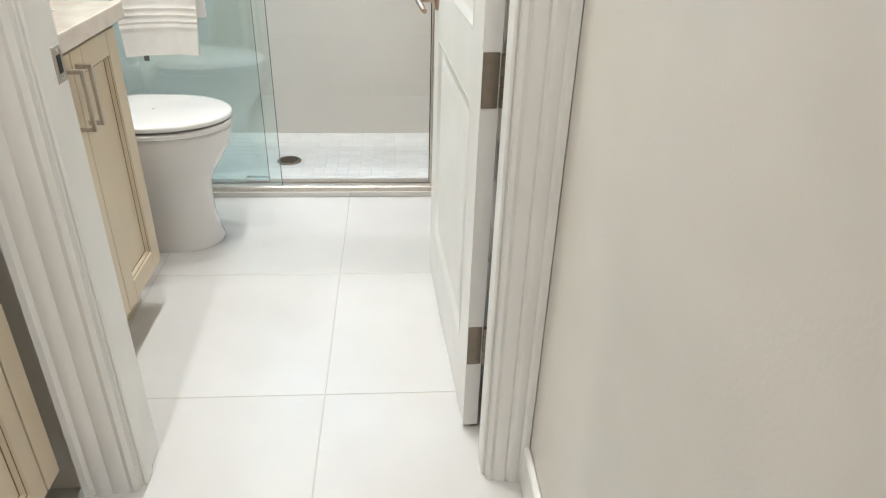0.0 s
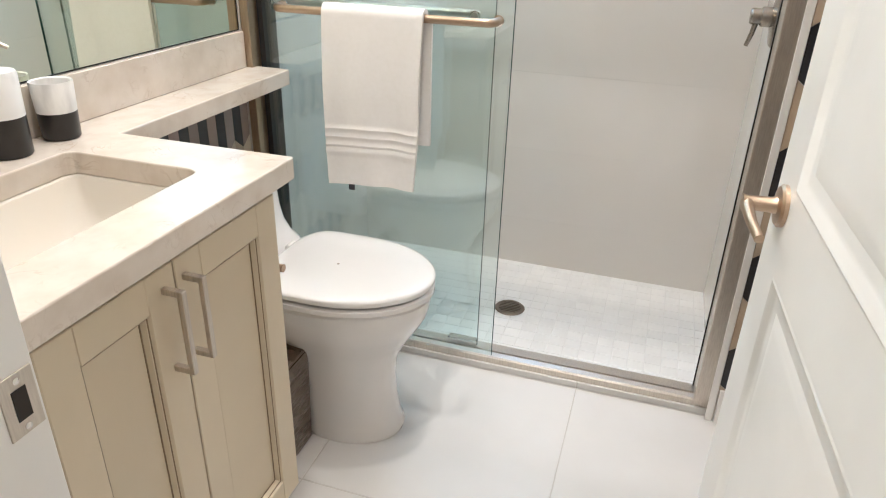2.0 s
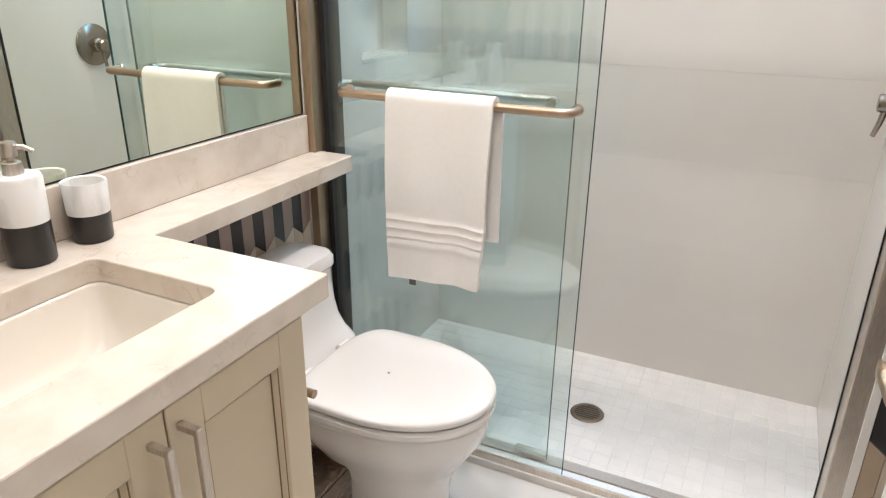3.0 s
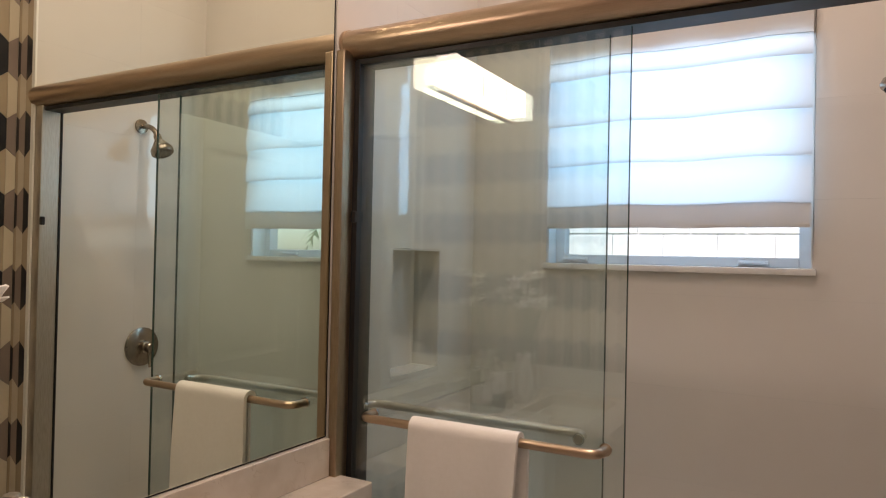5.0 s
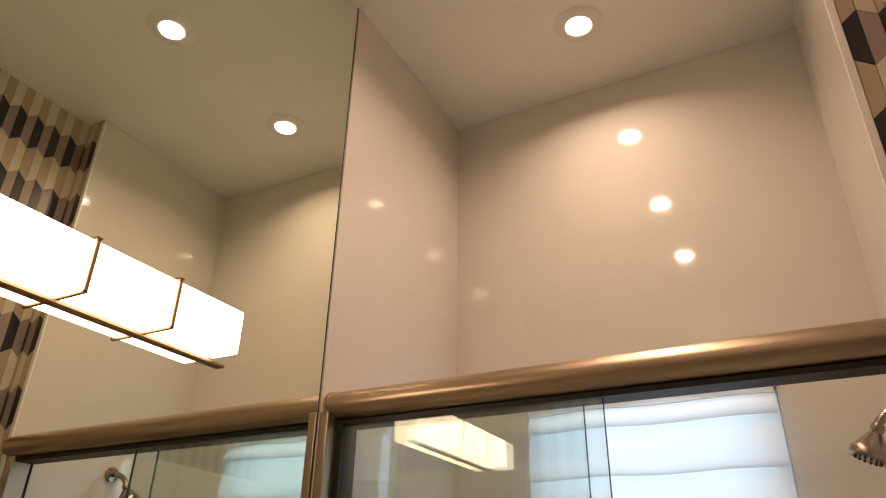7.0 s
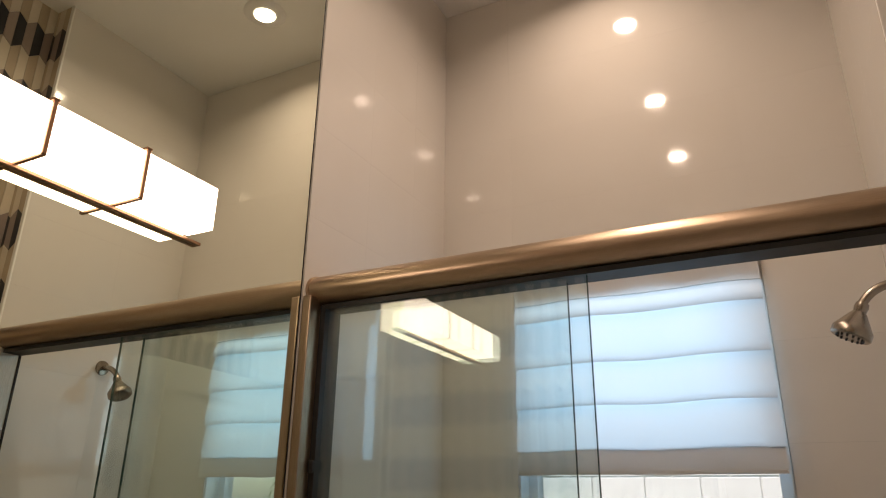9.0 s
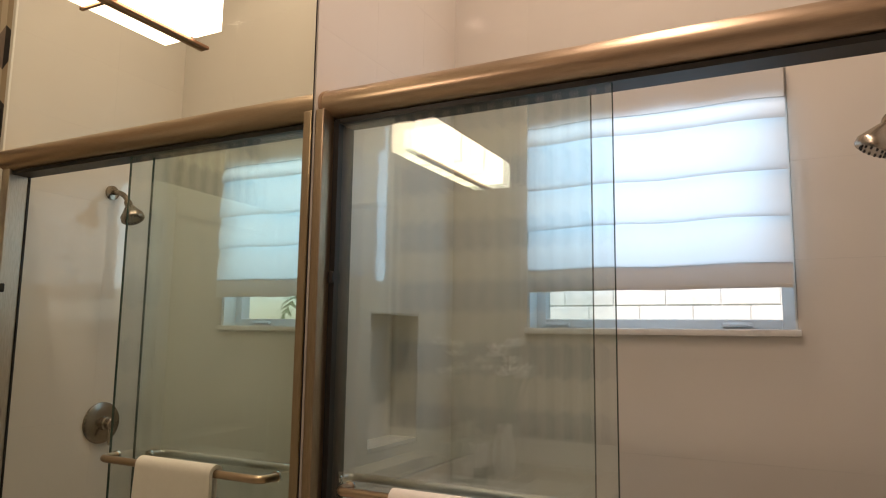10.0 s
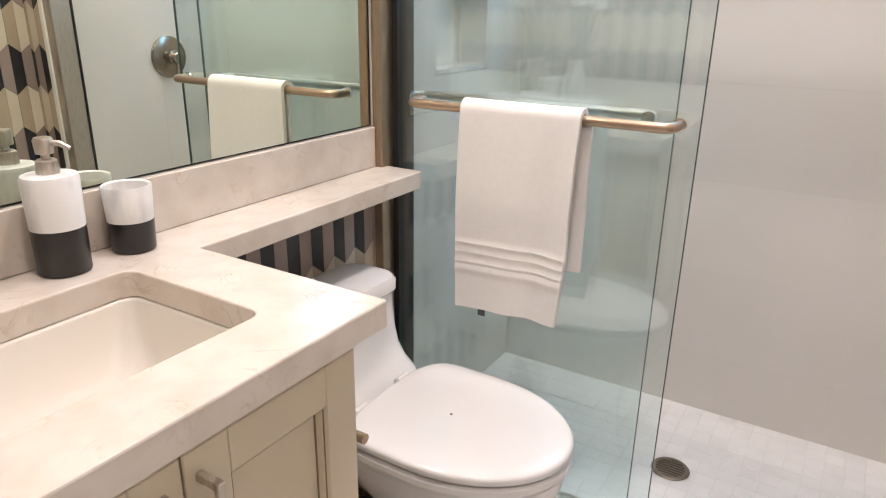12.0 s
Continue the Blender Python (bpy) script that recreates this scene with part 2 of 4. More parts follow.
def lathe(profile, center, axis="z", n=32, bm=None):
    """profile: (radius, height) pairs along the axis."""
    rings = []
    for r, h in profile:
        ring = []
        for k in range(n):
            a = 2 * math.pi * k / n
            c, s = r * math.cos(a), r * math.sin(a)
            p = {"z": (c, s, h), "x": (h, c, s), "y": (s, h, c)}[axis]
            ring.append(Vector(center) + Vector(p))
        rings.append(ring)
    return loft(rings, bm)


def tube(points, r, n=14, bm=None, r_end=None):
    pts = [Vector(p) for p in points]
    rings = []
    up = None
    for i, p in enumerate(pts):
        t = (pts[min(i + 1, len(pts) - 1)] - pts[max(i - 1, 0)]).normalized()
        if up is None:
            up = t.orthogonal().normalized()
        up = (up - t * up.dot(t)).normalized()
        side = t.cross(up)
        rad = r if r_end is None else r + (r_end - r) * i / (len(pts) - 1)
        rings.append([p + rad * (math.cos(2 * math.pi * k / n) * up + math.sin(2 * math.pi * k / n) * side) for k in range(n)])
    return loft(rings, bm)


def rounded(path, radius, steps=6):
    """A polyline with its inner corners rounded."""
    p = [Vector(q) for q in path]
    out = [p[0]]
    for a, b, c in zip(p, p[1:], p[2:]):
        u, v = (a - b).normalized(), (c - b).normalized()
        s, e = b + u * radius, b + v * radius
        for k in range(steps + 1):
            t = k / steps
            out.append((1 - t) ** 2 * s + 2 * t * (1 - t) * b + t * t * e)
    out.append(p[-1])
    return out


def egg(x0, x1, half, cy, z, n=40, back=0.75, power=2.3):
    """A plan ring: squarish at x0 (the wall end), rounded at x1."""
    ring = []
    xm = x0 + (x1 - x0) * 0.42
    for k in range(n):
        a = 2 * math.pi * k / n
        c, s = math.cos(a), math.sin(a)
        if c >= 0:
            x, y = xm + (x1 - xm) * c, half * s
        else:
            e = 2 / (power + 1.5)
            x = xm - (xm - x0) * abs(c) ** e
            y = half * math.copysign(abs(s) ** e, s) * (1 - (1 - back) * abs(c) ** 2)
        ring.append(Vector((x, cy + y, z)))
    return ring


# ---- the room's shell ----
structure("floor", box(-0.2, 1.75, -2.6, 1.50, -0.15, -0.0014), GROUT, "pale grouted slab under the floor tiles", "floor")
curb = structure("shower_curb", box(0.0105, W, 1.386, 1.468, 0.0, 0.020), GROUT, "low grouted curb under the shower track", "curb")
structure("shower_floor", box(-0.1, 1.55, 1.50, 2.25, -0.15, -0.0012), MOSAIC_GROUT, "pale grouted base of the shower floor", "floor")
bm = box(-0.15, 0.0, -0.05, 1.337, -0.004, CEIL)
structure("wall_west", bm, PAINT, "wall behind the vanity, mirror and toilet", "wall")
structure("wall_east", box(ROOM_R, 1.65, -0.09, 1.372, -0.004, CEIL), GROUT, "grouted wall behind the open door", "wall")
structure("wall_east_return", box(W, 1.65, 1.372, 2.30, -0.004, CEIL), TILE_GROUT, "grouted end wall of the shower", "wall")
bm = box(-0.15, 0.634, -0.09, FRONT, -0.004, CEIL)
box(1.40, 1.50, -0.09, FRONT, -0.004, CEIL, bm=bm)
box(0.634, 1.40, -0.09, FRONT, 2.05, CEIL, bm=bm)
structure("wall_door", bm, PAINT, "cream painted wall with the door opening", "wall")
bm = box(-0.15, 0.0, 1.337, 1.618, -0.006, CEIL)
box(-0.15, 0.0, 1.900, 2.30, -0.006, CEIL, bm=bm)
box(-0.15, 0.0, 1.618, 1.900, -0.006, 1.067, bm=bm)
box(-0.15, 0.0, 1.618, 1.900, 1.459, CEIL, bm=bm)
box(-0.15, -0.09, 1.618, 1.900, 1.067, 1.459, bm=bm)
structure("wall_shower_west", bm, TILE_GROUT, "grouted shower wall with a recessed niche", "wall")
WX0, WX1, WZ0, WZ1 = 0.288, 1.082, 1.422, 2.205
bm = box(-0.15, WX0, 2.15, 2.30, -0.006, CEIL)
box(WX1, 1.55, 2.15, 2.30, -0.006, CEIL, bm=bm)
box(WX0, WX1, 2.15, 2.30, -0.006, WZ0, bm=bm)
box(WX0, WX1, 2.15, 2.30, WZ1, CEIL, bm=bm)
structure("wall_window", bm, TILE_GROUT, "grouted shower wall with the window opening", "wall")
structure("ceiling", box(-0.15, 1.70, -2.6, 2.30, CEIL, CEIL + 0.12), CEILING, "plain white painted ceiling", "ceiling")
structure("wall_hall_east", box(1.49, 1.65, -2.6, -0.09, -0.004, CEIL), PAINT, "cream painted hall wall with fine orange-peel texture", "wall")
structure("wall_hall_west", box(-0.2, -0.05, -2.6, -0.09, -0.004, CEIL), PAINT, "cream painted hall wall", "wall")
structure("wall_hall_back", box(-0.2, 1.7, -2.75, -2.6, -0.004, CEIL), PAINT, "cream painted end wall of the hall", "wall")


def casing(name, x_in, sign, y, depth, height, wide):
    """Fluted door casing against the hall face; x_in is the edge at the opening."""
    prof = [(0, 0), (0, 0.010), (0.006, 0.015), (0.012, 0.012), (0.017, 0.016), (0.030, 0.017), (0.034, 0.014), (0.039, 0.019),
            (0.050, 0.020), (0.055, 0.017), (0.060, 0.022), (0.068, 0.022), (0.070, 0.018), (0.070, 0)]
    rings = [[Vector((x_in + sign * u * wide, y - d * depth, z)) for u, d in prof] for z in (0.0, height)]
    return structure(name, loft(rings), TRIM, "white fluted door casing", "trim")


casing("door_casing_1", 0.645, -1, -0.09, 1.25, 2.11, 1.62)
casing("door_casing_2", 1.400, 1, -0.09, 1.2, 2.11, 1.282)
bm = bmesh.new()
box(0.634, 0.650, -0.09, FRONT, 0.0, 2.05, 0.002, bm=bm)
box(0.650, 0.658, -0.09, -0.048, 0.0, 2.05, 0.003, bm=bm)
jamb_l = structure("door_jamb_1", bm, TRIM, "white door jamb with a stop strip and strike plate", "trim")
bm = bmesh.new()
box(1.398, 1.404, -0.09, FRONT, 0.0, 2.05, 0.001, bm=bm)
box(1.390, 1.398, -0.09, -0.03, 0.0, 2.05, 0.003, bm=bm)
structure("door_jamb_2", bm, TRIM, "white hinge-side door jamb", "trim")
structure("door_head", box(0.650, 1.388, -0.09, FRONT, 2.034, 2.05, 0.002), TRIM, "white head jamb over the doorway", "trim")
structure("baseboard_1", box(1.474, 1.489, -2.6, -0.115, 0.0, 0.11, 0.004), TRIM, "white hall baseboard", "baseboard")

# strike plate on the latch jamb
strike = part("strike_plate", box(0.6495, 0.6515, -0.018, 0.016, 0.866, 0.926, 0.0006), NICKEL_V, jamb_l, "nickel strike plate")
# solid dark block: the shade of the hole is put into its colour
part("latch_hole", box(0.650, 0.6522, -0.008, 0.006, 0.881, 0.911), SHADOW_GAP, strike)
for z in (0.873, 0.919):
    part("screw", lathe([(0.003, 0), (0.0034, 0.0025), (0.001, 0.003)], (0.6500, -0.001, z), "x", 10), CHROME, strike)

# ---- the door leaf, open into the room ----
door = thing("panel_door", (1.372, 0.052, 0.012), "open white two-panel door with a nickel lever handle", "door")
DW, DT, DH = 0.755, 0.035, 2.02
DM = pose(1.397, 0.058, 0.012, 0, 0, 93.3)     # local x runs along the leaf from the hinge, local +y faces the room


def dpart(name, bm, mat, parent=None, label="", soft=True):
    bmesh.ops.transform(bm, matrix=DM, verts=bm.verts[:])
    return part(name, bm, mat, parent or door, label, soft)


def rail_frame(x0, x1, z0, z1, y, outset, bm, steps=((0.0, 0.0004), (0.004, 0.0015), (0.008, 0.0), (0.016, -0.0055), (0.026, -0.0068))):
    """Moulded rectangle on a face at y: (inset, height) rings."""
    rings = []
    for ins, h in steps:
        rings.append([(x0 + ins, y + outset * h, z0 + ins), (x1 - ins, y + outset * h, z0 + ins), (x1 - ins, y + outset * h, z1 - ins), (x0 + ins, y + outset * h, z1 - ins)])
    rows = [[bm.verts.new(p) for p in r] for r in rings]
    for a, b in zip(rows, rows[1:]):
        for i in range(4):
            j = (i + 1) % 4
            bm.faces.new((a[i], a[j], b[j], b[i]))
    bm.faces.new(rows[-1])


bm = bmesh.new()
PANELS = ((0.11, DW - 0.11, 0.185, 0.775), (0.11, DW - 0.11, 0.915, 1.90))
for (a, b, c, d) in ((0, 0.11, 0, DH), (DW - 0.11, DW, 0, DH), (0.11, DW - 0.11, 0, 0.185), (0.11, DW - 0.11, 0.775, 0.915), (0.11, DW - 0.11, 1.90, DH)):
    box(a, b, 0.0, DT, c, d, bm=bm)
for (a, b, c, d) in PANELS:
    box(a, b, 0.008, DT - 0.008, c, d, bm=bm)
leaf = dpart("leaf", bm, TRIM, soft=False)
for (a, b, c, d) in PANELS:
    for y, s in ((DT, 1), (0.0, -1)):
        bm = bmesh.new()
        rail_frame(a - 0.002, b + 0.002, c - 0.002, d + 0.002, y, s, bm)
        rail_frame(a + 0.036, b - 0.036, c + 0.036, d - 0.036, y - s * 0.0075, s, bm, ((0.0, 0.0), (0.014, 0.0035), (0.03, 0.004)))
        dpart("panel_moulding", bm, TRIM, leaf)
lever = dpart("lever_handle", lathe([(0.0, 0.0), (0.033, 0.0), (0.033, 0.006), (0.029, 0.010), (0.014, 0.012), (0.012, 0.020), (0.0115, 0.055), (0.013, 0.060), (0.0, 0.061)], (DW - 0.065, DT, 0.875), "y", 28), NICKEL, None, "satin nickel lever handle")
bm = tube([(DW - 0.065, DT + 0.052, 0.875), (DW - 0.085, DT + 0.054, 0.872), (DW - 0.12, DT + 0.052, 0.866), (DW - 0.165, DT + 0.046, 0.858)], 0.0105, 12, r_end=0.007)
dpart("lever", bm, NICKEL, lever)
for zc in (0.240, 0.845, 1.80):
    bm = box(-0.0025, 0.0, 0.003, DT - 0.001, zc - 0.052, zc + 0.052, 0.001)
    hinge = dpart("hinge", bm, HINGE, None, "aged nickel butt hinge")
    for k in range(5):
        dpart("knuckle", lathe([(0.0, 0), (0.007, 0.0005), (0.007, 0.0185), (0.0, 0.019)], (-0.003, -0.006, zc - 0.05 + 0.02 * k), "z", 14), HINGE, hinge)
    for dz, dy in ((-0.036, 0.012), (-0.013, 0.022), (0.011, 0.012), (0.034, 0.022)):
        dpart("screw", lathe([(0.0, -0.0006), (0.0035, -0.0005), (0.0042, 0.0)], (-0.0034, dy, zc + dz), "x", 10), HINGE, hinge)

# ---- hall cabinet beside the door ----
def shaker_door(name, parent, mat, x, y0, y1, z0, z1, face=1, rail=0.06, t=0.02):
    """Shaker door whose face is at x, looking along +x, with a glazed bead round the panel."""
    d = part(name, box(x - t + 0.001, x - 0.0148, y0 + rail - 0.004, y1 - rail + 0.004, z0 + rail - 0.004, z1 - rail + 0.004), mat, parent, "", False)
    for ya, yb in ((y0, y0 + rail), (y1 - rail, y1)):
        part("stile", box(x - t, x, ya, yb, z0, z1, 0.0015), mat, d, "", False)
    for za, zb in ((z0, z0 + rail), (z1 - rail, z1)):
        part("rail", box(x - t, x, y0 + rail, y1 - rail, za, zb, 0.0015), mat, d, "", False)
    bm = bmesh.new()
    a, b, c, e = y0 + rail, y1 - rail, z0 + rail, z1 - rail
    rings = []
    for ins, dx in ((0.0, -0.001), (0.002, -0.005), (0.005, -0.006), (0.008, -0.0146)):
        rings.append([Vector((x + dx, a + ins, c + ins)), Vector((x + dx, b - ins, c + ins)), Vector((x + dx, b - ins, e - ins)), Vector((x + dx, a + ins, e - ins))])
    loft(rings, bm, cap=False)
    part("bead", bm, mat, d, "", False)
    for ins, w in ((0.0018, 0.0016), (0.0076, 0.0022)):
        xx = x - 0.0050 if ins < 0.004 else x - 0.0142
        for ya, yb, za, zb in ((a + ins, a + ins + w, c + ins, e - ins), (b - ins - w, b - ins, c + ins, e - ins),
                               (a + ins + w, b - ins - w, c + ins, c + ins + w), (a + ins + w, b - ins - w, e - ins - w, e - ins)):
            part("glaze_line", box(xx - 0.001, xx + 0.0006, ya, yb, za, zb), GLAZE, d, "brown glaze line", False)
    return d


hall_cab = thing("tall_cabinet", (0.25, -0.8, 0.0), "tall greige hall cabinet with shaker doors", "cabinet")
part("carcass", box(-0.045, 0.505, -1.60, -0.150, 0.10, 2.3, 0.002), CABINET, hall_cab, "", False)
part("filler", box(0.5055, 0.526, -0.203, -0.152, 0.12, 2.25, 0.001), CABINET, hall_cab, "", False)
# recess shade under the cabinet is painted on as a near-black toe kick
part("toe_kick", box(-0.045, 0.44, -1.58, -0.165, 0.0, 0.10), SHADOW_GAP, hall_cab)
for ya, yb in ((-0.62, -0.207), (-1.06, -0.625), (-1.50, -1.065)):
    shaker_door("cabinet_door", hall_cab, CABINET, 0.526, ya, yb, 0.12, 0.7065, rail=0.045)
    shaker_door("cabinet_door", hall_cab, CABINET, 0.526, ya, yb, 0.7070, 2.25, rail=0.045)

# ---- vanity ----
vanity = thing("vanity_cabinet", (0.25, 0.35, 0.0), "greige vanity cabinet with two shaker doors and nickel pulls", "cabinet")
bm = box(0.003, 0.478, 0.632, 0.650, 0.14, 0.828, 0.0015)
box(0.003, 0.478, 0.024, 0.042, 0.14, 0.828, bm=bm)
box(0.003, 0.015, 0.042, 0.632, 0.14, 0.828, bm=bm)
box(0.015, 0.478, 0.042, 0.632, 0.14, 0.158, bm=bm)
part("carcass", bm, CABINET, vanity, "", False)
part("toe_kick", box(0.003, 0.42, 0.026, 0.640, 0.0, 0.14, 0.001), CABINET, vanity, "", False)
part("side_filler", box(0.478, 0.498, 0.024, 0.130, 0.14, 0.828, 0.001), CABINET, vanity, "", False)
# dark sheet behind the doors, painted as the shade between them
part("door_gap", box(0.478, 0.4795, 0.131, 0.648, 0.142, 0.827), SHADOW_GAP, vanity, "", False)
for y0, y1, hy in ((0.132, 0.3725, 0.347), (0.3755, 0.648, 0.393)):
    d = shaker_door("cabinet_door", vanity, CABINET, 0.500, y0, y1, 0.143, 0.822, rail=0.058)
    bm = box(0.526, 0.535, hy - 0.005, hy + 0.005, 0.653, 0.793, 0.0012)
    for z in (0.658, 0.788):
        box(0.499, 0.530, hy - 0.005, hy + 0.005, z - 0.005, z + 0.005, 0.001, bm=bm)
    part("pull", bm, NICKEL_V, d, "square brushed nickel bar pull", False)

# counter: one slab with a banjo shelf and a sink cut-out
SX0, SX1, SY0, SY1 = 0.128, 0.402, 0.110, 0.585


def rrect(x0, x1, y0, y1, r, z, n=6):
    ring = []
    r = min(r, 0.45 * (x1 - x0), 0.45 * (y1 - y0))
    for cx, cy, a0 in ((x1 - r, y1 - r, 0), (x0 + r, y1 - r, 90), (x0 + r, y0 + r, 180), (x1 - r, y0 + r, 270)):
        for k in range(n + 1):
            a = radians(a0 + 90 * k / n)
            ring.append(Vector((cx + r * math.cos(a), cy + r * math.sin(a), z)))
    return ring


bm = bmesh.new()
CT, CB = 0.873, 0.831
outer = [(0.002, FRONT + 0.002), (0.511, FRONT + 0.002), (0.511, 0.707), (0.137, 0.707), (0.137, 1.358), (0.0125, 1.358), (0.0125, 1.335), (0.002, 1.335)]
hole = rrect(SX0, SX1, SY0, SY1, 0.022, 0)
for z in (CT, CB):
    vo = [bm.verts.new((x, y, z)) for x, y in outer]
    vh = [bm.verts.new((p.x, p.y, z)) for p in hole]
    eo = [bm.edges.new((vo[i], vo[(i + 1) % len(vo)])) for i in range(len(vo))]
    eh = [bm.edges.new((vh[i], vh[(i + 1) % len(vh)])) for i in range(len(vh))]
    bmesh.ops.triangle_fill(bm, use_beauty=True, edges=eo + eh)
    if z == CT:
        top_o, top_h = vo, vh
for a, b in ((top_o, vo), (top_h, vh)):
    for i in range(len(a)):
        j = (i + 1) % len(a)
        bm.faces.new((a[i], a[j], b[j], b[i]))
counter = tagged(part("countertop", bm, QUARTZ, None, "", False), "cream veined quartz countertop with a narrow shelf over the toilet", "countertop")
bv = counter.modifiers.new("edge", "BEVEL")
bv.width, bv.segments, bv.limit_method, bv.angle_limit = 0.003, 2, "ANGLE", radians(40)
splash = tagged(part("backsplash", box(0.002, 0.020, FRONT + 0.003, 1.334, CT + 0.0005, 0.970, 0.0015), QUARTZ, None, "", False), "low cream quartz backsplash under the mirror", "backsplash")

sink = thing("undermount_sink", (0.266, 0.363, 0.70), "rectangular cream undermount sink set in the countertop", "sink")
rings = []
for ins, z, r in ((-0.012, CB - 0.0006, 0.03), (0.0005, CB - 0.0006, 0.026), (0.002, CB - 0.006, 0.026), (0.009, CB - 0.04, 0.034), (0.024, CB - 0.08, 0.048), (0.046, CB - 0.110, 0.06), (0.076, CB - 0.126, 0.06), (0.108, CB - 0.132, 0.03)):
    rings.append(rrect(SX0 + ins, SX1 - ins, SY0 + ins, SY1 - ins, r, z))
bm = loft(rings, cap=False)
bm.faces.new([v for v in bm.verts[-28:]])
basin = smooth(part("basin", bm, SINK, sink), 85)
part("drain_flange", lathe([(0.0, 0.001), (0.014, 0.001), (0.016, 0.004), (0.024, 0.003), (0.026, 0.0)], (0.266, 0.363, CB - 0.132), "z", 24), CHROME, sink, "chrome drain")

# ---- mirror ----
mirror = thing("wall_mirror", (0.004, 0.7, 0.972), "frameless mirror reaching from the backsplash to the ceiling", "mirror")
part("silvering", box(0.001, 0.006, FRONT + 0.004, 1.331, 0.974, CEIL - 0.003), MIRROR, mirror, "", False)
part("dark_edge", box(0.001, 0.0065, 1.331, 1.3345, 0.9725, CEIL - 0.003), RUBBER, mirror, "dark mirror edge", False)
part("dark_edge", box(0.001, 0.0068, FRONT + 0.004, 1.331, 0.9715, 0.974), RUBBER, mirror, "", False)

# ---- vanity light on the mirror ----
light = thing("vanity_light", (0.02, 0.5, 1.94), "lit frosted box vanity light with bronze straps", "wall lamp")
LY0, LY1, LX0, LX1, LZ0, LZ1 = 0.365, 0.937, 0.012, 0.086, 1.986, 2.083
part("shade", box(LX0, LX1, LY0, LY1, LZ0, LZ1, 0.003, 2), LAMP_GLASS, light, "frosted white glass shade", False)
part("backplate", box(0.006, 0.0115, 0.56, 0.78, LZ0 + 0.01, LZ1 - 0.01, 0.002), BRONZE, light)
part("bottom_rail", box(0.0066, 0.018, LY0 - 0.034, LY1 + 0.034, LZ0 - 0.012, LZ0 - 0.0046, 0.0015), BRONZE, light, "bronze bottom rail", False)
for y in (0.750, 0.558):
    bm = box(LX1 + 0.001, LX1 + 0.005, y - 0.0035, y + 0.0035, LZ0 - 0.004, LZ1 + 0.004, bm=None)
    box(0.0066, LX1 + 0.005, y - 0.0035, y + 0.0035, LZ0 - 0.0045, LZ0 - 0.001, bm=bm)
    box(LX1 - 0.012, LX1 + 0.005, y - 0.006, y + 0.006, LZ1 + 0.001, LZ1 + 0.006, bm=bm)
    part("strap", bm, BRONZE, light, "thin bronze strap", False)

# ---- recessed downlights ----
# the last one, at y -1.2, is unseen and added to brighten the hall
for y in (1.765, 1.10, 0.42, -1.2):
    dl = thing("downlight", (0.69, y, CEIL - 0.004), "lit round recessed ceiling downlight with a white ring", "ceiling light", "ceiling downlights")
    part("trim_ring", lathe([(0.046, -0.001), (0.050, -0.011), (0.074, -0.010), (0.090, -0.001), (0.090, 0.0), (0.046, 0.0)], (0.69, y, CEIL - 0.001), "z", 40), TRIM, dl)
    part("lens", lathe([(0.0, -0.002), (0.045, -0.002), (0.0455, -0.0005)], (0.69, y, CEIL - 0.001), "z", 40), DOWNLIGHT, dl, "glowing frosted lens")
    ld = bpy.data.lights.new("downlight_beam", "AREA")
    ld.shape, ld.size, ld.energy, ld.color = "DISK", 0.085, (7.6 if y < 0 else 4.5), WARM
    ld.spread = radians(150)
    lo = new("downlight_beam", ld)
    lo.matrix_basis = pose(0.69, y, CEIL - 0.013)

# ---- toilet ----
TY = 1.047
toilet = thing("toilet", (0.35, TY, 0.0), "white one-piece toilet with its lid closed", "toilet")
rings = [egg(x0, x1, h, TY, z, 40, bk) for x0, x1, h, z, bk in (
    (0.335, 0.588, 0.112, 0.000, 0.9), (0.330, 0.591, 0.114, 0.012, 0.9), (0.325, 0.580, 0.106, 0.040, 0.9), (0.322, 0.570, 0.101, 0.10, 0.9), (0.320, 0.566, 0.101, 0.17, 0.9),
    (0.308, 0.572, 0.106, 0.23, 0.9), (0.285, 0.594, 0.122, 0.275, 0.9), (0.250, 0.624, 0.146, 0.32, 0.88), (0.215, 0.650, 0.167, 0.365, 0.85),
    (0.190, 0.656, 0.172, 0.39, 0.82), (0.185, 0.660, 0.174, 0.418, 0.82), (0.195, 0.654, 0.168, 0.427, 0.82))]
part("bowl", loft(rings), CERAMIC, toilet)
# trapway behind the pedestal
bm = tube(rounded([(0.36, TY, 0.28), (0.24, TY, 0.33), (0.14, TY, 0.22), (0.12, TY, 0.0)], 0.07), 0.075, 20)
part("trapway", bm, CERAMIC, toilet)
part("foot", loft([egg(0.05, 0.40, 0.10, TY, z, 36, 0.9) for z in (0.0, 0.02)] + [egg(0.06, 0.40, 0.09, TY, 0.035, 36, 0.9)]), CERAMIC, toilet)
rings = []
for z, xf, hw in ((0.36, 0.245, 0.165), (0.42, 0.245, 0.172), (0.447, 0.232, 0.172), (0.47, 0.205, 0.171), (0.50, 0.186, 0.171), (0.54, 0.176, 0.171), (0.59, 0.170, 0.172), (0.628, 0.168, 0.173)):
    rings.append(rrect(0.022, xf, TY - hw, TY + hw, 0.04, z))
part("tank", loft(rings), CERAMIC, toilet)
rings = [rrect(0.020 + i, 0.176 - i, TY - 0.179 + i, TY + 0.179 - i, 0.045, z) for i, z in ((0.004, 0.630), (0.0, 0.635), (0.0, 0.655), (0.006, 0.665), (0.03, 0.671), (0.06, 0.673))]
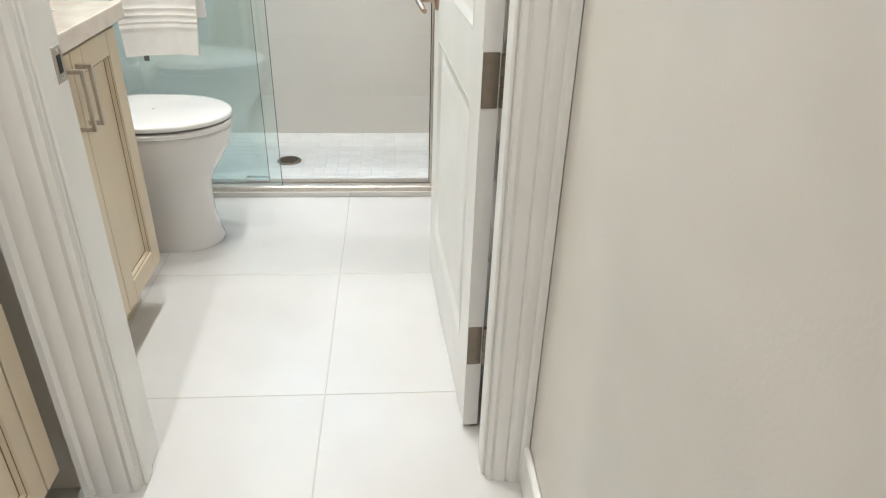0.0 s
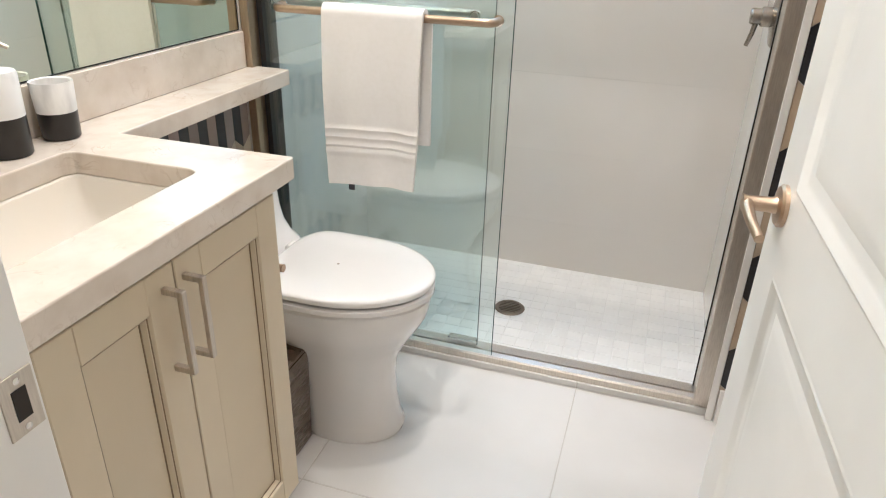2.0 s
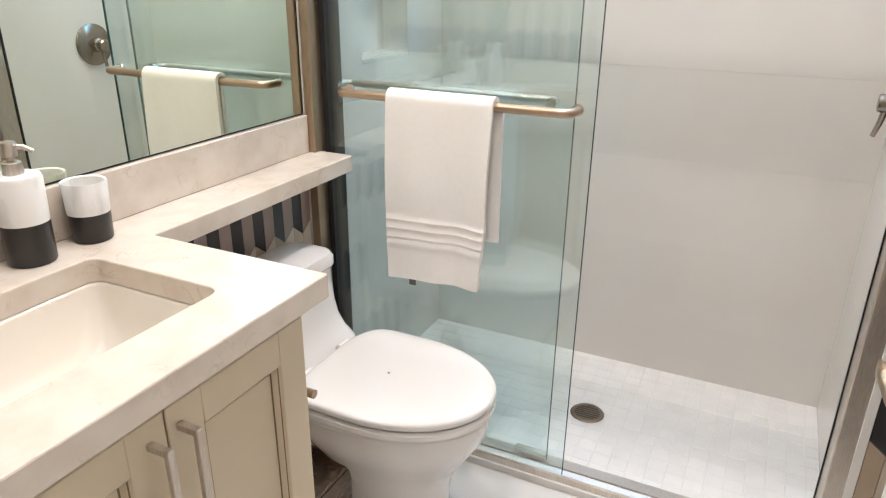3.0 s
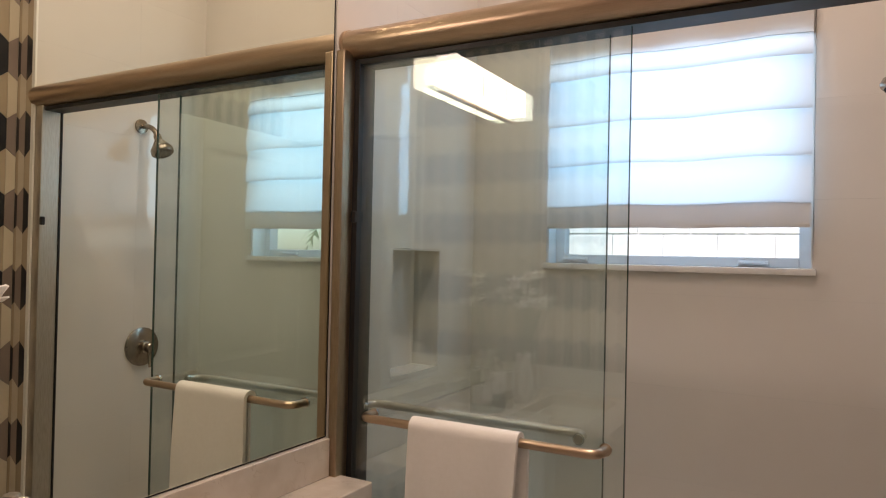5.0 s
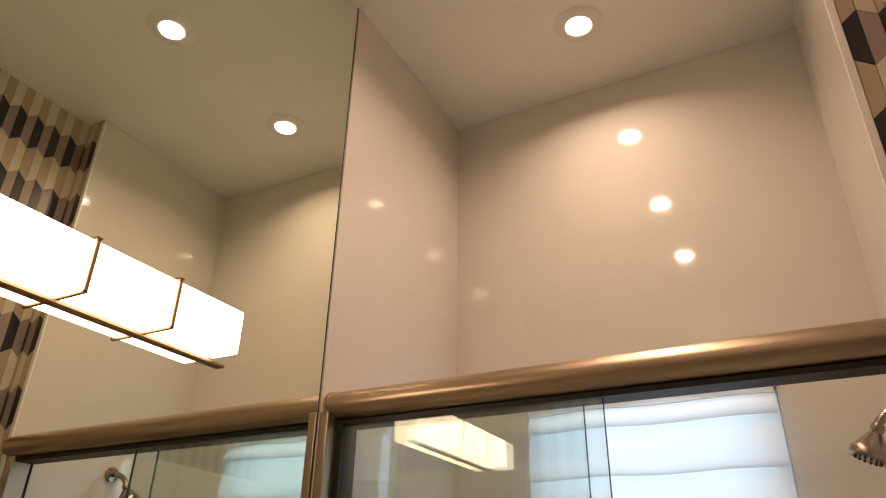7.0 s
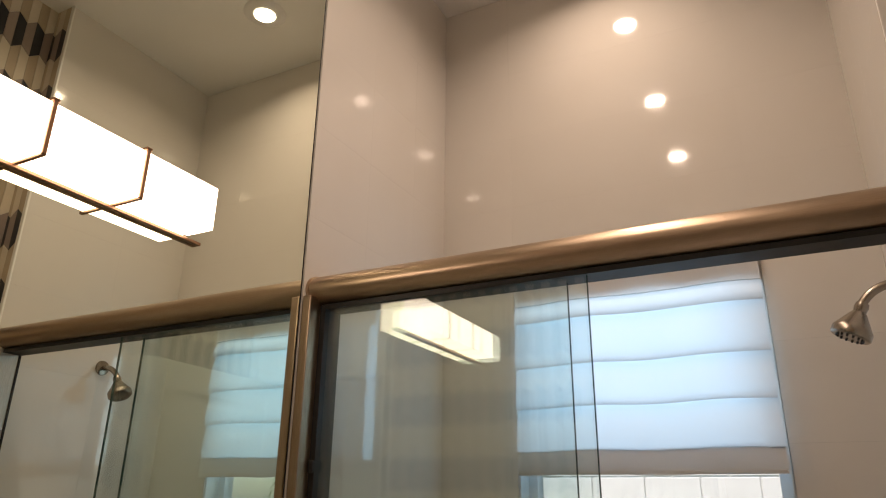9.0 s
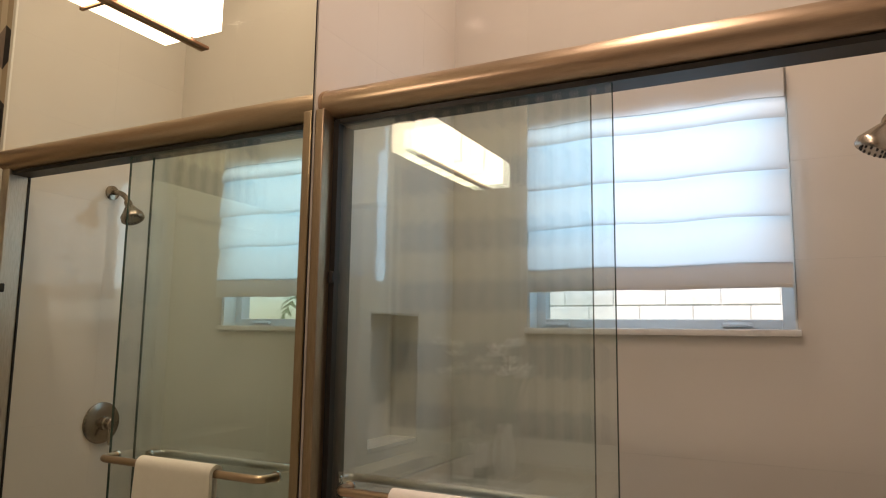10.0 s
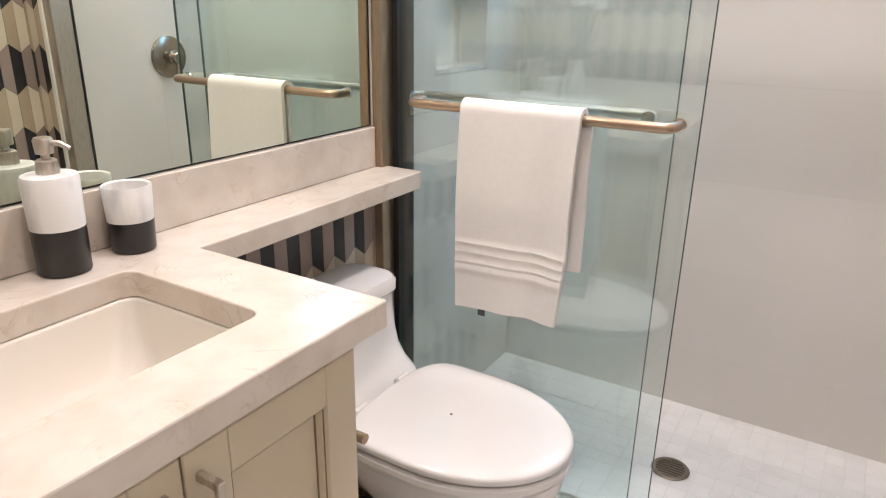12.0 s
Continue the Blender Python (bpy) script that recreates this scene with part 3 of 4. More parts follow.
part("tank_lid", loft(rings), CERAMIC, toilet)
rings = [egg(0.245 + i, 0.667 - i, 0.179 - i, TY, z, 64, 0.66, 5.0) for i, z in ((0.006, 0.428), (0.0, 0.432), (0.0, 0.444), (0.006, 0.449))]
part("seat", loft(rings), CERAMIC, toilet)
rings = [egg(0.250 + i, 0.668 - i, 0.180 - i, TY, z, 64, 0.64, 6.0) for i, z in ((0.008, 0.4560), (0.001, 0.458), (0.0, 0.467), (0.001, 0.4705), (0.004, 0.4735), (0.010, 0.4755), (0.03, 0.478), (0.09, 0.481), (0.14, 0.4825))]
lid = part("seat_lid", loft(rings), CERAMIC, toilet)
part("lid_mark", lathe([(0.0, 0.0), (0.0032, 0.0), (0.0030, 0.001), (0.0, 0.0012)], (0.425, TY - 0.015, 0.4825), "z", 12), HINGE, lid)
for dy in (-0.075, 0.075):
    part("seat_hinge", tube([(0.243, TY + dy - 0.018, 0.458), (0.243, TY + dy + 0.018, 0.458)], 0.011, 14), CERAMIC, toilet)

# steel bin between the vanity and the toilet
bin_ = thing("waste_bin", (0.25, 0.82, 0.0), "dark brushed steel waste bin beside the toilet", "waste bin")
rings = [rrect(0.150 - i, 0.375 + i, 0.745 - i, 0.945 + i, 0.02, z) for i, z in ((-0.004, 0.001), (0.0, 0.006), (0.004, 0.275), (0.004, 0.280), (0.001, 0.280), (0.0, 0.272), (-0.006, 0.012))]
part("shell", loft(rings), BIN_STEEL, bin_)
part("bin_lid", loft([rrect(0.147 + i, 0.378 - i, 0.742 + i, 0.948 - i, 0.02, z) for i, z in ((0.002, 0.2805), (0.0, 0.283), (0.003, 0.290), (0.02, 0.292))]), BIN_STEEL, bin_, "dark steel lid")

# paper holder on the cabinet side
holder = thing("paper_holder", (0.47, 0.652, 0.66), "brushed nickel toilet paper holder on the cabinet side", "paper holder")
part("mount", lathe([(0.0, 0.0), (0.018, 0.0), (0.018, 0.006), (0.010, 0.010), (0.009, 0.040), (0.0, 0.041)], (0.44, 0.6495, 0.652), "y", 20), NICKEL, holder)
part("arm", tube([(0.435, 0.686, 0.652), (0.484, 0.686, 0.652)], 0.008, 14), NICKEL, holder)

# ---- shower enclosure ----
shower = thing("shower_enclosure", (0.70, 1.4, 0.0), "sliding glass shower enclosure with a brushed nickel frame", "shower door")
GX0, GX1 = 0.012, W - 0.002
prof = [(1.390, 0.0222), (1.390, 0.040), (1.394, 0.045), (1.412, 0.048), (1.412, 0.044), (1.418, 0.044), (1.418, 0.050), (1.452, 0.052), (1.454, 0.0222)]
part("sill", loft([[Vector((x, y, z)) for y, z in prof] for x in (GX0, GX1)]), NICKEL_V, shower, "brushed nickel bottom track", False)
for x0, x1, xi, yj in ((GX0, GX0 + 0.026, 1, 1.335), (1.345, GX1, -1, 1.372)):
    bm = box(x0, x1, yj, 1.45, 0.052, 1.960, 0.003, 2)
    post = part("wall_jamb", bm, JAMB if xi > 0 else NICKEL_V, shower, "brushed nickel wall jamb", False)
    xa, xb = (x1, x1 + 0.016) if xi > 0 else (x0 - 0.003, x0)
    part("seal", box(xa, xb, 1.38 if xi > 0 else 1.44, 1.448, 0.054, 1.94), RUBBER, post, "black seal", False)
    xs = x1 + 0.002 if xi > 0 else x0 - 0.002
    part("bumper", box(min(xs, xs + xi * 0.014), max(xs, xs + xi * 0.014), 1.37, 1.385, 1.52, 1.55, 0.003), RUBBER, post)
# rounded header
hp = []
for k in range(21):
    a = radians(-80 + 190 * k / 20)
    hp.append((1.395 - 0.047 * math.cos(a), 1.984 + 0.040 * math.sin(a)))
hp += [(1.452, 2.016), (1.452, 1.9445)]
part("header", loft([[Vector((x, y, z)) for y, z in hp] for x in (GX0, GX1)]), NICKEL, shower, "rounded brushed nickel header rail")
part("header_cap", loft([[Vector((x, 1.395 + (y - 1.395) * 1.05, 1.984 + (z - 1.984) * 1.05)) for y, z in hp] for x in (GX0 - 0.002, GX0 + 0.006)]), NICKEL, shower)
part("header_channel", box(GX0 + 0.03, GX1 - 0.03, 1.382, 1.448, 1.931, 1.9435), RUBBER, shower, "black channel under the header", False)


def glass_panel(x0, x1, y, z0, z1):
    g = part("glass_panel", box(x0, x1, y - 0.003, y + 0.003, z0, z1), GLASS, shower, "green-tinted clear glass panel", False)
    g.visible_shadow = False
    for x in (x0, x1):
        part("glass_edge", box(x - 0.0009, x + 0.0009, y - 0.0033, y + 0.0033, z0, z1), EDGE, g, "", False)
    return g


outer_panel = glass_panel(0.052, 0.750, 1.393, 0.0505, 1.935)
inner_panel = glass_panel(0.040, 0.694, 1.43, 0.053, 1.935)
part("bottom_guide", box(0.60, 0.694, 1.418, 1.444, 0.0525, 0.070, 0.003), CHROME, shower, "chrome bottom guide")
for pan, xa, xb, yg, yb in ((outer_panel, 0.118, 0.712, 1.393, 1.332), (inner_panel, 0.045, 0.637, 1.43, 1.485)):
    bm = tube(rounded([(xa, yg, 1.036), (xa, yb, 1.036), (xb, yb, 1.036), (xb, yg, 1.036)], 0.030, 8), 0.0105, 18)
    bar = part("towel_bar", bm, NICKEL if pan is outer_panel else NICKEL_V, pan, "brushed nickel towel bar")
    for x in (xa, xb):
        part("bar_mount", lathe([(0.0, 0.0), (0.014, 0.0), (0.014, 0.006), (0.0, 0.007)], (x, yg + (0.0035 if yb > yg else -0.0105), 1.036), "y", 18), CHROME, bar)

# ---- towel over the outer bar ----
towel = thing("hand_towel", (0.39, 1.36, 0.57), "white folded terry towel with a woven band over the bar", "towel")
prof = []
BY, BZ, TR = 1.332, 1.036, 0.0125
zf, zb = 0.574, 0.712
for k in range(61):
    prof.append((-1, zf + (BZ - zf) * k / 60))
for k in range(1, 10):
    prof.append(("a", 180 - 20 * k))
for k in range(40):
    prof.append((1, BZ - (BZ - zb) * k / 39))


def towel_point(u, item, off, layer):
    """u runs 0..1 across; layer shifts the inner and outer face."""
    side, v = item
    x = 0.268 + 0.272 * u
    if side == "a":
        a = radians(v)
        return Vector((x, BY + (TR + off) * math.cos(a), BZ + (TR + off) * math.sin(a)))
    drop = BZ - v
    sag = 0.006 * math.sin(u * 9 + 1.2) * min(1, drop / 0.3) + 0.002 * math.sin(u * 17 + drop * 5) * min(1, drop / 0.1)
    if side < 0:
        x += -0.004 * math.sin(drop * 7) - 0.035 * max(0, u - 0.5) * min(1, max(0, drop - 0.3) / 0.16)
        z = v + (0.006 * math.sin(u * 4 + 0.5) - 0.008 * u * u + 0.03 * u) * min(1, drop / 0.4)
        ridge = 0.0030 if (abs(v - 0.735) < 0.006 or abs(v - 0.716) < 0.004 or abs(v - 0.690) < 0.004 or abs(v - 0.672) < 0.006) else 0.0
        y = BY - TR - off - 0.010 * min(1, drop / 0.2) + sag - ridge * (1 if layer else 0)
        return Vector((x, y, z))
    y = BY + TR + off - 0.004 + 0.3 * sag
    return Vector((x + 0.014, min(y, 1.387), v + 0.004 * math.sin(u * 6)))


bm = bmesh.new()
NU = 36
grids = []
for layer, off in ((0, 0.0), (1, 0.011)):
    grids.append([[bm.verts.new(towel_point(u / NU, it, off if it[0] == "a" or it[0] < 0 else off * 0.9, layer)) for u in range(NU + 1)] for it in prof])
for g in grids:
    for r0, r1 in zip(g, g[1:]):
        for i in range(NU):
            bm.faces.new((r0[i], r0[i + 1], r1[i + 1], r1[i]))
a, b = grids
for i in range(len(prof) - 1):
    for c in (0, NU):
        bm.faces.new((a[i][c], a[i + 1][c], b[i + 1][c], b[i][c]))
for r in (0, -1):
    for i in range(NU):
        bm.faces.new((a[r][i], a[r][i + 1], b[r][i + 1], b[r][i]))
part("cloth", bm, TOWEL, towel)
part("care_label", box(0.328, 0.346, 1.309, 1.311, 0.566, 0.600), TAG, towel, "small dark care label", False)

# ---- shower fittings ----
VY, VZ = 1.840, 1.035
HY = 1.812
valve = thing("shower_valve", (W - 0.002, VY, VZ), "round brushed nickel shower valve with a lever", "shower valve")
part("escutcheon", lathe([(0.0, 0.0), (0.080, 0.0), (0.080, -0.004), (0.074, -0.009), (0.040, -0.013), (0.030, -0.016), (0.0, -0.016)], (W - 0.003, VY, VZ), "x", 44), FITTING, valve)
part("knob", lathe([(0.0, -0.014), (0.027, -0.014), (0.027, -0.040), (0.022, -0.044), (0.022, -0.066), (0.019, -0.070), (0.0, -0.071)], (W - 0.003, VY, VZ), "x", 32), FITTING, valve)
part("lever", tube([(W - 0.055, VY, VZ - 0.015), (W - 0.060, VY - 0.004, VZ - 0.045), (W - 0.070, VY - 0.008, VZ - 0.080)], 0.008, 12, r_end=0.006), FITTING, valve)
head = thing("wall_shower", (W - 0.002, HY, 1.96), "brushed nickel shower head on a bent arm", "shower head")
part("flange", lathe([(0.0, 0.0), (0.030, 0.0), (0.029, -0.006), (0.014, -0.012), (0.0, -0.012)], (W - 0.003, HY, 1.952), "x", 28), FITTING, head)
part("arm", tube(rounded([(W - 0.006, HY, 1.952), (W - 0.075, HY, 1.950), (1.287, HY, 1.902)], 0.05, 8), 0.0105, 14), FITTING, head)
bm = lathe([(0.0, 0.0), (0.014, 0.0), (0.016, 0.010), (0.014, 0.022), (0.020, 0.030), (0.040, 0.062), (0.044, 0.068), (0.044, 0.084), (0.040, 0.088), (0.0, 0.088)], (0, 0, 0), "z", 32)
HM = Matrix.Translation((1.293, HY, 1.909)) @ Matrix.Rotation(radians(180 + 27), 4, "Y")
bmesh.ops.transform(bm, matrix=HM, verts=bm.verts[:])
spray = part("spray_head", bm, FITTING, head)
for k in range(14):
    a, r = 2 * math.pi * k / 14, 0.028
    bm = lathe([(0.003, 0.0), (0.0022, 0.004), (0.0, 0.0045)], (r * math.cos(a), r * math.sin(a), 0.088), "z", 8)
    bmesh.ops.transform(bm, matrix=HM, verts=bm.verts[:])
    part("nozzle", bm, RUBBER, spray)

DX, DY = 0.725, 1.770
drain = thing("shower_drain", (DX, DY, 0.0), "round brushed nickel shower floor drain grate", "drain")
part("ring", lathe([(0.040, 0.0005), (0.040, 0.004), (0.050, 0.004), (0.054, 0.0005)], (DX, DY, 0.001), "z", 40), HINGE, drain)
# flat dark disc, coloured as the shade below the grate
part("sump", lathe([(0.0, 0.0008), (0.040, 0.0008), (0.040, 0.0012), (0.0, 0.0012)], (DX, DY, 0.001), "z", 32), SHADOW_GAP, drain)
for k in range(-3, 4):
    h = math.sqrt(0.040 ** 2 - (0.011 * k) ** 2)
    part("grate_bar", box(DX - h, DX + h, DY + 0.011 * k - 0.003, DY + 0.011 * k + 0.003, 0.0025, 0.0045), HINGE, drain, "", False)

# ---- window, sill and blind ----
win = thing("window_1", ((WX0 + WX1) / 2, 2.24, WZ0), "white framed awning window", "window", "", "structure")
FY0, FY1, FWD = 2.215, 2.265, 0.038
bm = box(WX0, WX0 + FWD, FY0, FY1, WZ0 + 0.002, WZ1, 0.002)
box(WX1 - FWD, WX1, FY0, FY1, WZ0 + 0.002, WZ1, 0.002, bm=bm)
box(WX0 + FWD, WX1 - FWD, FY0, FY1, WZ0 + 0.002, WZ0 + 0.032, 0.002, bm=bm)
box(WX0 + FWD, WX1 - FWD, FY0, FY1, WZ1 - 0.04, WZ1, 0.002, bm=bm)
wf = part("window_frame", bm, VINYL, win, "white vinyl window frame", False)
pane = part("pane", box(WX0 + FWD, WX1 - FWD, 2.238, 2.243, WZ0 + 0.032, WZ1 - 0.04), PANE, win, "", False)
pane.visible_shadow = False
for x in (0.325, 0.880):
    lt = part("latch", box(x, x + 0.085, FY0 - 0.016, FY0, WZ0 + 0.010, WZ0 + 0.022, 0.003, 2), VINYL, win, "white window latch", False)
    part("latch_lever", box(x + 0.004, x + 0.075, FY0 - 0.022, FY0 - 0.017, WZ0 + 0.012, WZ0 + 0.019, 0.002), VINYL, lt, "", False)
bm = box(WX0 + 0.001, WX0 + 0.006, 2.145, FY0, WZ0, WZ1)
box(WX1 - 0.006, WX1 - 0.001, 2.145, FY0, WZ0, WZ1, bm=bm)
box(WX0 + 0.006, WX1 - 0.006, 2.145, FY0, WZ1 - 0.006, WZ1 - 0.001, bm=bm)
structure("window_reveal", bm, TRIM, "white lining of the window opening", "trim")
structure("window_sill", box(WX0 - 0.006, WX1 + 0.008, 2.122, FY0, WZ0 - 0.018, WZ0 + 0.002, 0.003, 2), MARBLE, "white veined marble window sill", "window sill")

blind = thing("roman_shade", (0.68, 2.10, 1.53), "half-lowered white translucent roman shade with soft folds", "window blind")
pts = [(2.128, 2.202), (2.104, 2.200), (2.102, 2.150), (2.102, 2.088), (2.106, 2.086)]
FOLDS = (2.027, 1.876, 1.744, 1.613)
top = 2.086
for i, f in enumerate(FOLDS):
    for k in range(1, 9):
        t = k / 8
        z = top + (f - top) * t
        y = 2.108 - 0.015 * math.sin(t * math.pi * 0.60) ** 1.5
        pts.append((y, z))
    pts += [(2.0945, f - 0.004), (2.102, f - 0.001), (2.109, f + 0.004)]
    top = f + 0.004
pts += [(2.098, 1.612), (2.094, 1.590), (2.093, 1.539)]
bm = bmesh.new()
BX0, BX1, NB = 0.304, 1.076, 24
front = [[bm.verts.new((BX0 + (BX1 - BX0) * u / NB, y + 0.0025 * math.sin(u * 0.8 + z * 9), z + 0.003 * math.sin(u * 0.5 + 2 * y))) for u in range(NB + 1)] for y, z in pts]
for a, b in zip(front, front[1:]):
    for i in range(NB):
        bm.faces.new((a[i], a[i + 1], b[i + 1], b[i]))
cloth = part("fabric", bm, FABRIC, blind, "white translucent fabric in soft folds")
part("bottom_bar", box(BX0 + 0.002, BX1 - 0.002, 2.0945, 2.0985, 1.539, 1.550, 0.0015), FABRIC, blind, "", False)
part("hem", box(BX0 + 0.002, BX1 - 0.002, 2.0995, 2.1020, 1.540, 1.612), FABRIC, blind, "doubled hem of the shade", False)
part("head_rail", box(BX0, BX1, 2.113, 2.1485, 2.090, 2.200, 0.002), VINYL, blind, "", False)
bm = bmesh.new()
for k in range(60):
    z = 2.08 - 0.0105 * k
    lathe([(0.0, -0.002), (0.0018, -0.001), (0.0018, 0.001), (0.0, 0.002)], (BX0 - 0.006, 2.126, z), "z", 6, bm)
part("bead_chain", bm, VINYL, blind, "white bead chain")

# ---- counter things ----
def tumbler(name, x, y, label, category, r, z_mid, z_top, r_top):
    t = thing(name, (x, y, CT), label, category)
    part("base", lathe([(0.0, 0.0), (r - 0.002, 0.0), (r, 0.003), (r + (r_top - r) * 0.45, z_mid), (0.0, z_mid)], (x, y, CT + 0.0005), "z", 40), BLACK, t, "matte black base")
    return t


cup = tumbler("tumbler", 0.058, 0.645, "black and white alabaster bathroom tumbler on the counter", "cup", 0.033, 0.050, 0.105, 0.037)
part("bowl", lathe([(0.0, 0.0505), (0.0347, 0.0505), (0.0372, 0.104), (0.0362, 0.106), (0.0330, 0.104), (0.0310, 0.058), (0.0, 0.056)], (0.058, 0.645, CT), "z", 40), ALABASTER, cup, "ribbed white alabaster upper part")
disp = tumbler("soap_dispenser", 0.058, 0.531, "black and white alabaster soap dispenser with a nickel pump", "soap dispenser", 0.036, 0.068, 0.145, 0.038)
part("bottle", lathe([(0.0, 0.0685), (0.0368, 0.0685), (0.0385, 0.138), (0.0360, 0.144), (0.016, 0.146), (0.0, 0.146)], (0.058, 0.531, CT), "z", 40), ALABASTER, disp, "white alabaster bottle")
pump = part("pump", lathe([(0.0, 0.146), (0.015, 0.146), (0.0155, 0.150), (0.014, 0.164), (0.011, 0.166), (0.006, 0.167), (0.0055, 0.172), (0.012, 0.174), (0.013, 0.192), (0.011, 0.196), (0.0, 0.197)], (0.058, 0.531, CT), "z", 28), NICKEL_V, disp, "brushed nickel pump")
part("spout", tube([(0.058, 0.531, CT + 0.188), (0.077, 0.543, CT + 0.188), (0.088, 0.550, CT + 0.181)], 0.0048, 12, r_end=0.0035), NICKEL_V, pump)

# vase of white blossoms at the wall end of the counter
VX, VYY = 0.085, 0.34
vase = thing("flower_vase", (VX, VYY, CT), "white vase of pale blossoms on the counter", "vase")
part("vessel", lathe([(0.0, 0.0), (0.030, 0.0), (0.042, 0.03), (0.046, 0.08), (0.036, 0.14), (0.026, 0.17), (0.030, 0.19), (0.026, 0.19), (0.022, 0.17), (0.0, 0.16)], (VX, VYY, CT + 0.0005), "z", 32), ALABASTER, vase)
rnd = random.Random(4)
for k in range(11):
    tx, ty, tz = VX + rnd.uniform(-0.05, 0.09), VYY + rnd.uniform(-0.12, 0.12), CT + rnd.uniform(0.36, 0.50)
    part("stem", tube([(VX, VYY, CT + 0.165), ((VX + tx) / 2, (VYY + ty) / 2, CT + 0.27), (tx, ty, tz)], 0.002, 6), STEM, vase)
    bm = bmesh.new()
    for j in range(9):
        a, tilt = 2 * math.pi * j / 9 + rnd.random(), rnd.uniform(0.2, 1.1)
        d = Vector((math.cos(a) * math.cos(tilt), math.sin(a) * math.cos(tilt), math.sin(tilt)))
        s = d.cross(Vector((0, 0, 1))).normalized() * 0.013
        o = Vector((max(tx, 0.05), ty, tz))
        q = [o, o + d * 0.016 + s, o + d * 0.034 + s * 0.5, o + d * 0.036 - s * 0.4, o + d * 0.016 - s]
        lift = d.cross(s).normalized() * 0.002
        lo_, hi_ = [bm.verts.new(p) for p in q], [bm.verts.new(p + lift) for p in q]
        bm.faces.new(lo_)
        bm.faces.new(hi_[::-1])
        for i in range(5):
            bm.faces.new((lo_[i], lo_[(i + 1) % 5], hi_[(i + 1) % 5], hi_[i]))
    part("blossom", bm, PETAL, vase, "white blossom")

# ---- outside the window ----
bm = bmesh.new()
vs = [bm.verts.new(p) for p in ((-400, -400, -0.35), (400, -400, -0.35), (400, 600, -0.35), (-400, 600, -0.35))]
bm.faces.new(vs)
structure("ground", bm, LAWN, "green lawn outside the window", "ground")
garden = structure("garden_wall", box(-5.0, 1.60, 5.50, 5.65, -0.35, 3.05), BLOCK, "white painted block wall outside", "wall")


def palm(x, y, h, seed):
    r = random.Random(seed)
    t = thing("palm_tree", (x, y, -0.35), "green palm tree on the lawn", "tree", "palms outside")
    part("trunk", tube([(x, y, -0.35), (x + 0.1, y, h * 0.5), (x + 0.05, y, h)], 0.16, 12, r_end=0.09), BARK, t)
    bm = bmesh.new()
    for k in range(22):
        a, up, length = r.uniform(0, 6.28), r.uniform(-0.2, 0.9), r.uniform(1.3, 2.0)
        prev = None
        for i in range(13):
            s = i / 12
            c = Vector((x + 0.05 + math.cos(a) * length * s, y + math.sin(a) * length * s, h + length * (up * s - 0.95 * s * s)))
            if prev is not None:
                side = Vector((-math.sin(a), math.cos(a), 0))
                w = 0.42 * math.sin(math.pi * min(1, s + 0.12))
                for sg in (-1, 1):
                    tip = c + side * sg * w + Vector((0, 0, -0.25 * w))
                    b0, b1 = prev, prev + (c - prev) * 0.55
                    bm.faces.new([bm.verts.new(p) for p in (b0, b1, tip)])
            prev = c
    part("crown", bm, FROND, t)


for i, (x, y, h) in enumerate(((7.5, 14, 2.3), (10.5, 15, 2.8), (13, 21, 3.2), (9.2, 19, 2.6), (17, 24, 3.4))):
    palm(x, y, h, i)

# ---- tiles and blocks, each a piece of its own ----
def shared(name, bm, mat):
    return mesh_of(name, bm, mat)


def place(name, me, parent, x=0.0, y=0.0, z=0.0, rz=0.0):
    ob = new(name, me)
    ob.parent = parent
    ob.matrix_basis = pose(x, y, z, 0, 0, rz)
    return ob


def slab(sx, sy, sz, r=0.0012):
    return box(-sx / 2, sx / 2, -sy / 2, sy / 2, -sz, 0.0, r)


OBJ = bpy.data.objects
# floor tiles, 0.595 m grid
floor = OBJ["floor"]
xs = [-0.2, 0.423, 1.018, 1.55]
ys = [-2.6, -2.195, -1.60, -1.005, -0.41, 0.190, 0.785, 1.3815, 1.50]
for x0, x1 in zip(xs, xs[1:]):
    for y0, y1 in zip(ys, ys[1:]):
        w, h = x1 - x0 - 0.003, y1 - y0 - 0.003
        place("tile", shared("tile", box(-w / 2, w / 2, -h / 2, h / 2, -0.008, 0.0, 0.001), FLOOR_TILE), floor, (x0 + x1) / 2, (y0 + y1) / 2, 0.0)

# curb facing tiles
for x0, x1 in ((0.011, 0.423), (0.423, 1.018), (1.018, W)):
    place("tile", shared("tile", box(x0 + 0.001, x1 - 0.001, 1.3835, 1.4705, 0.0005, 0.022, 0.0015), FLOOR_TILE), curb)

# shower mosaic
sf = OBJ["shower_floor"]
PM = 0.0515
me = shared("mosaic_tile", box(-PM / 2 + 0.0013, PM / 2 - 0.0013, -PM / 2 + 0.0013, PM / 2 - 0.0013, -0.006, 0.0, 0.001), MOSAIC)
nx, ny = int((W - 0.02) / PM), int((BACK - 1.488) / PM)
rest = bmesh.new()
for j in range(ny + 1):
    for i in range(nx + 1):
        x, y = 0.02 + PM * (i + 0.5), 1.488 + PM * (j + 0.5)
        if x > W - 0.01 or y > BACK - 0.005 or math.hypot(x - DX, y - DY) < 0.045:
            continue
        if i > 2:
            place("mosaic_tile", me, sf, x, y, 0.0)
        else:
            box(x - PM / 2 + 0.0013, x + PM / 2 - 0.0013, y - PM / 2 + 0.0013, y + PM / 2 - 0.0013, -0.006, 0.0, bm=rest)
tagged(part("mosaic_field", rest, MOSAIC, sf, "", False), kind="stuff")


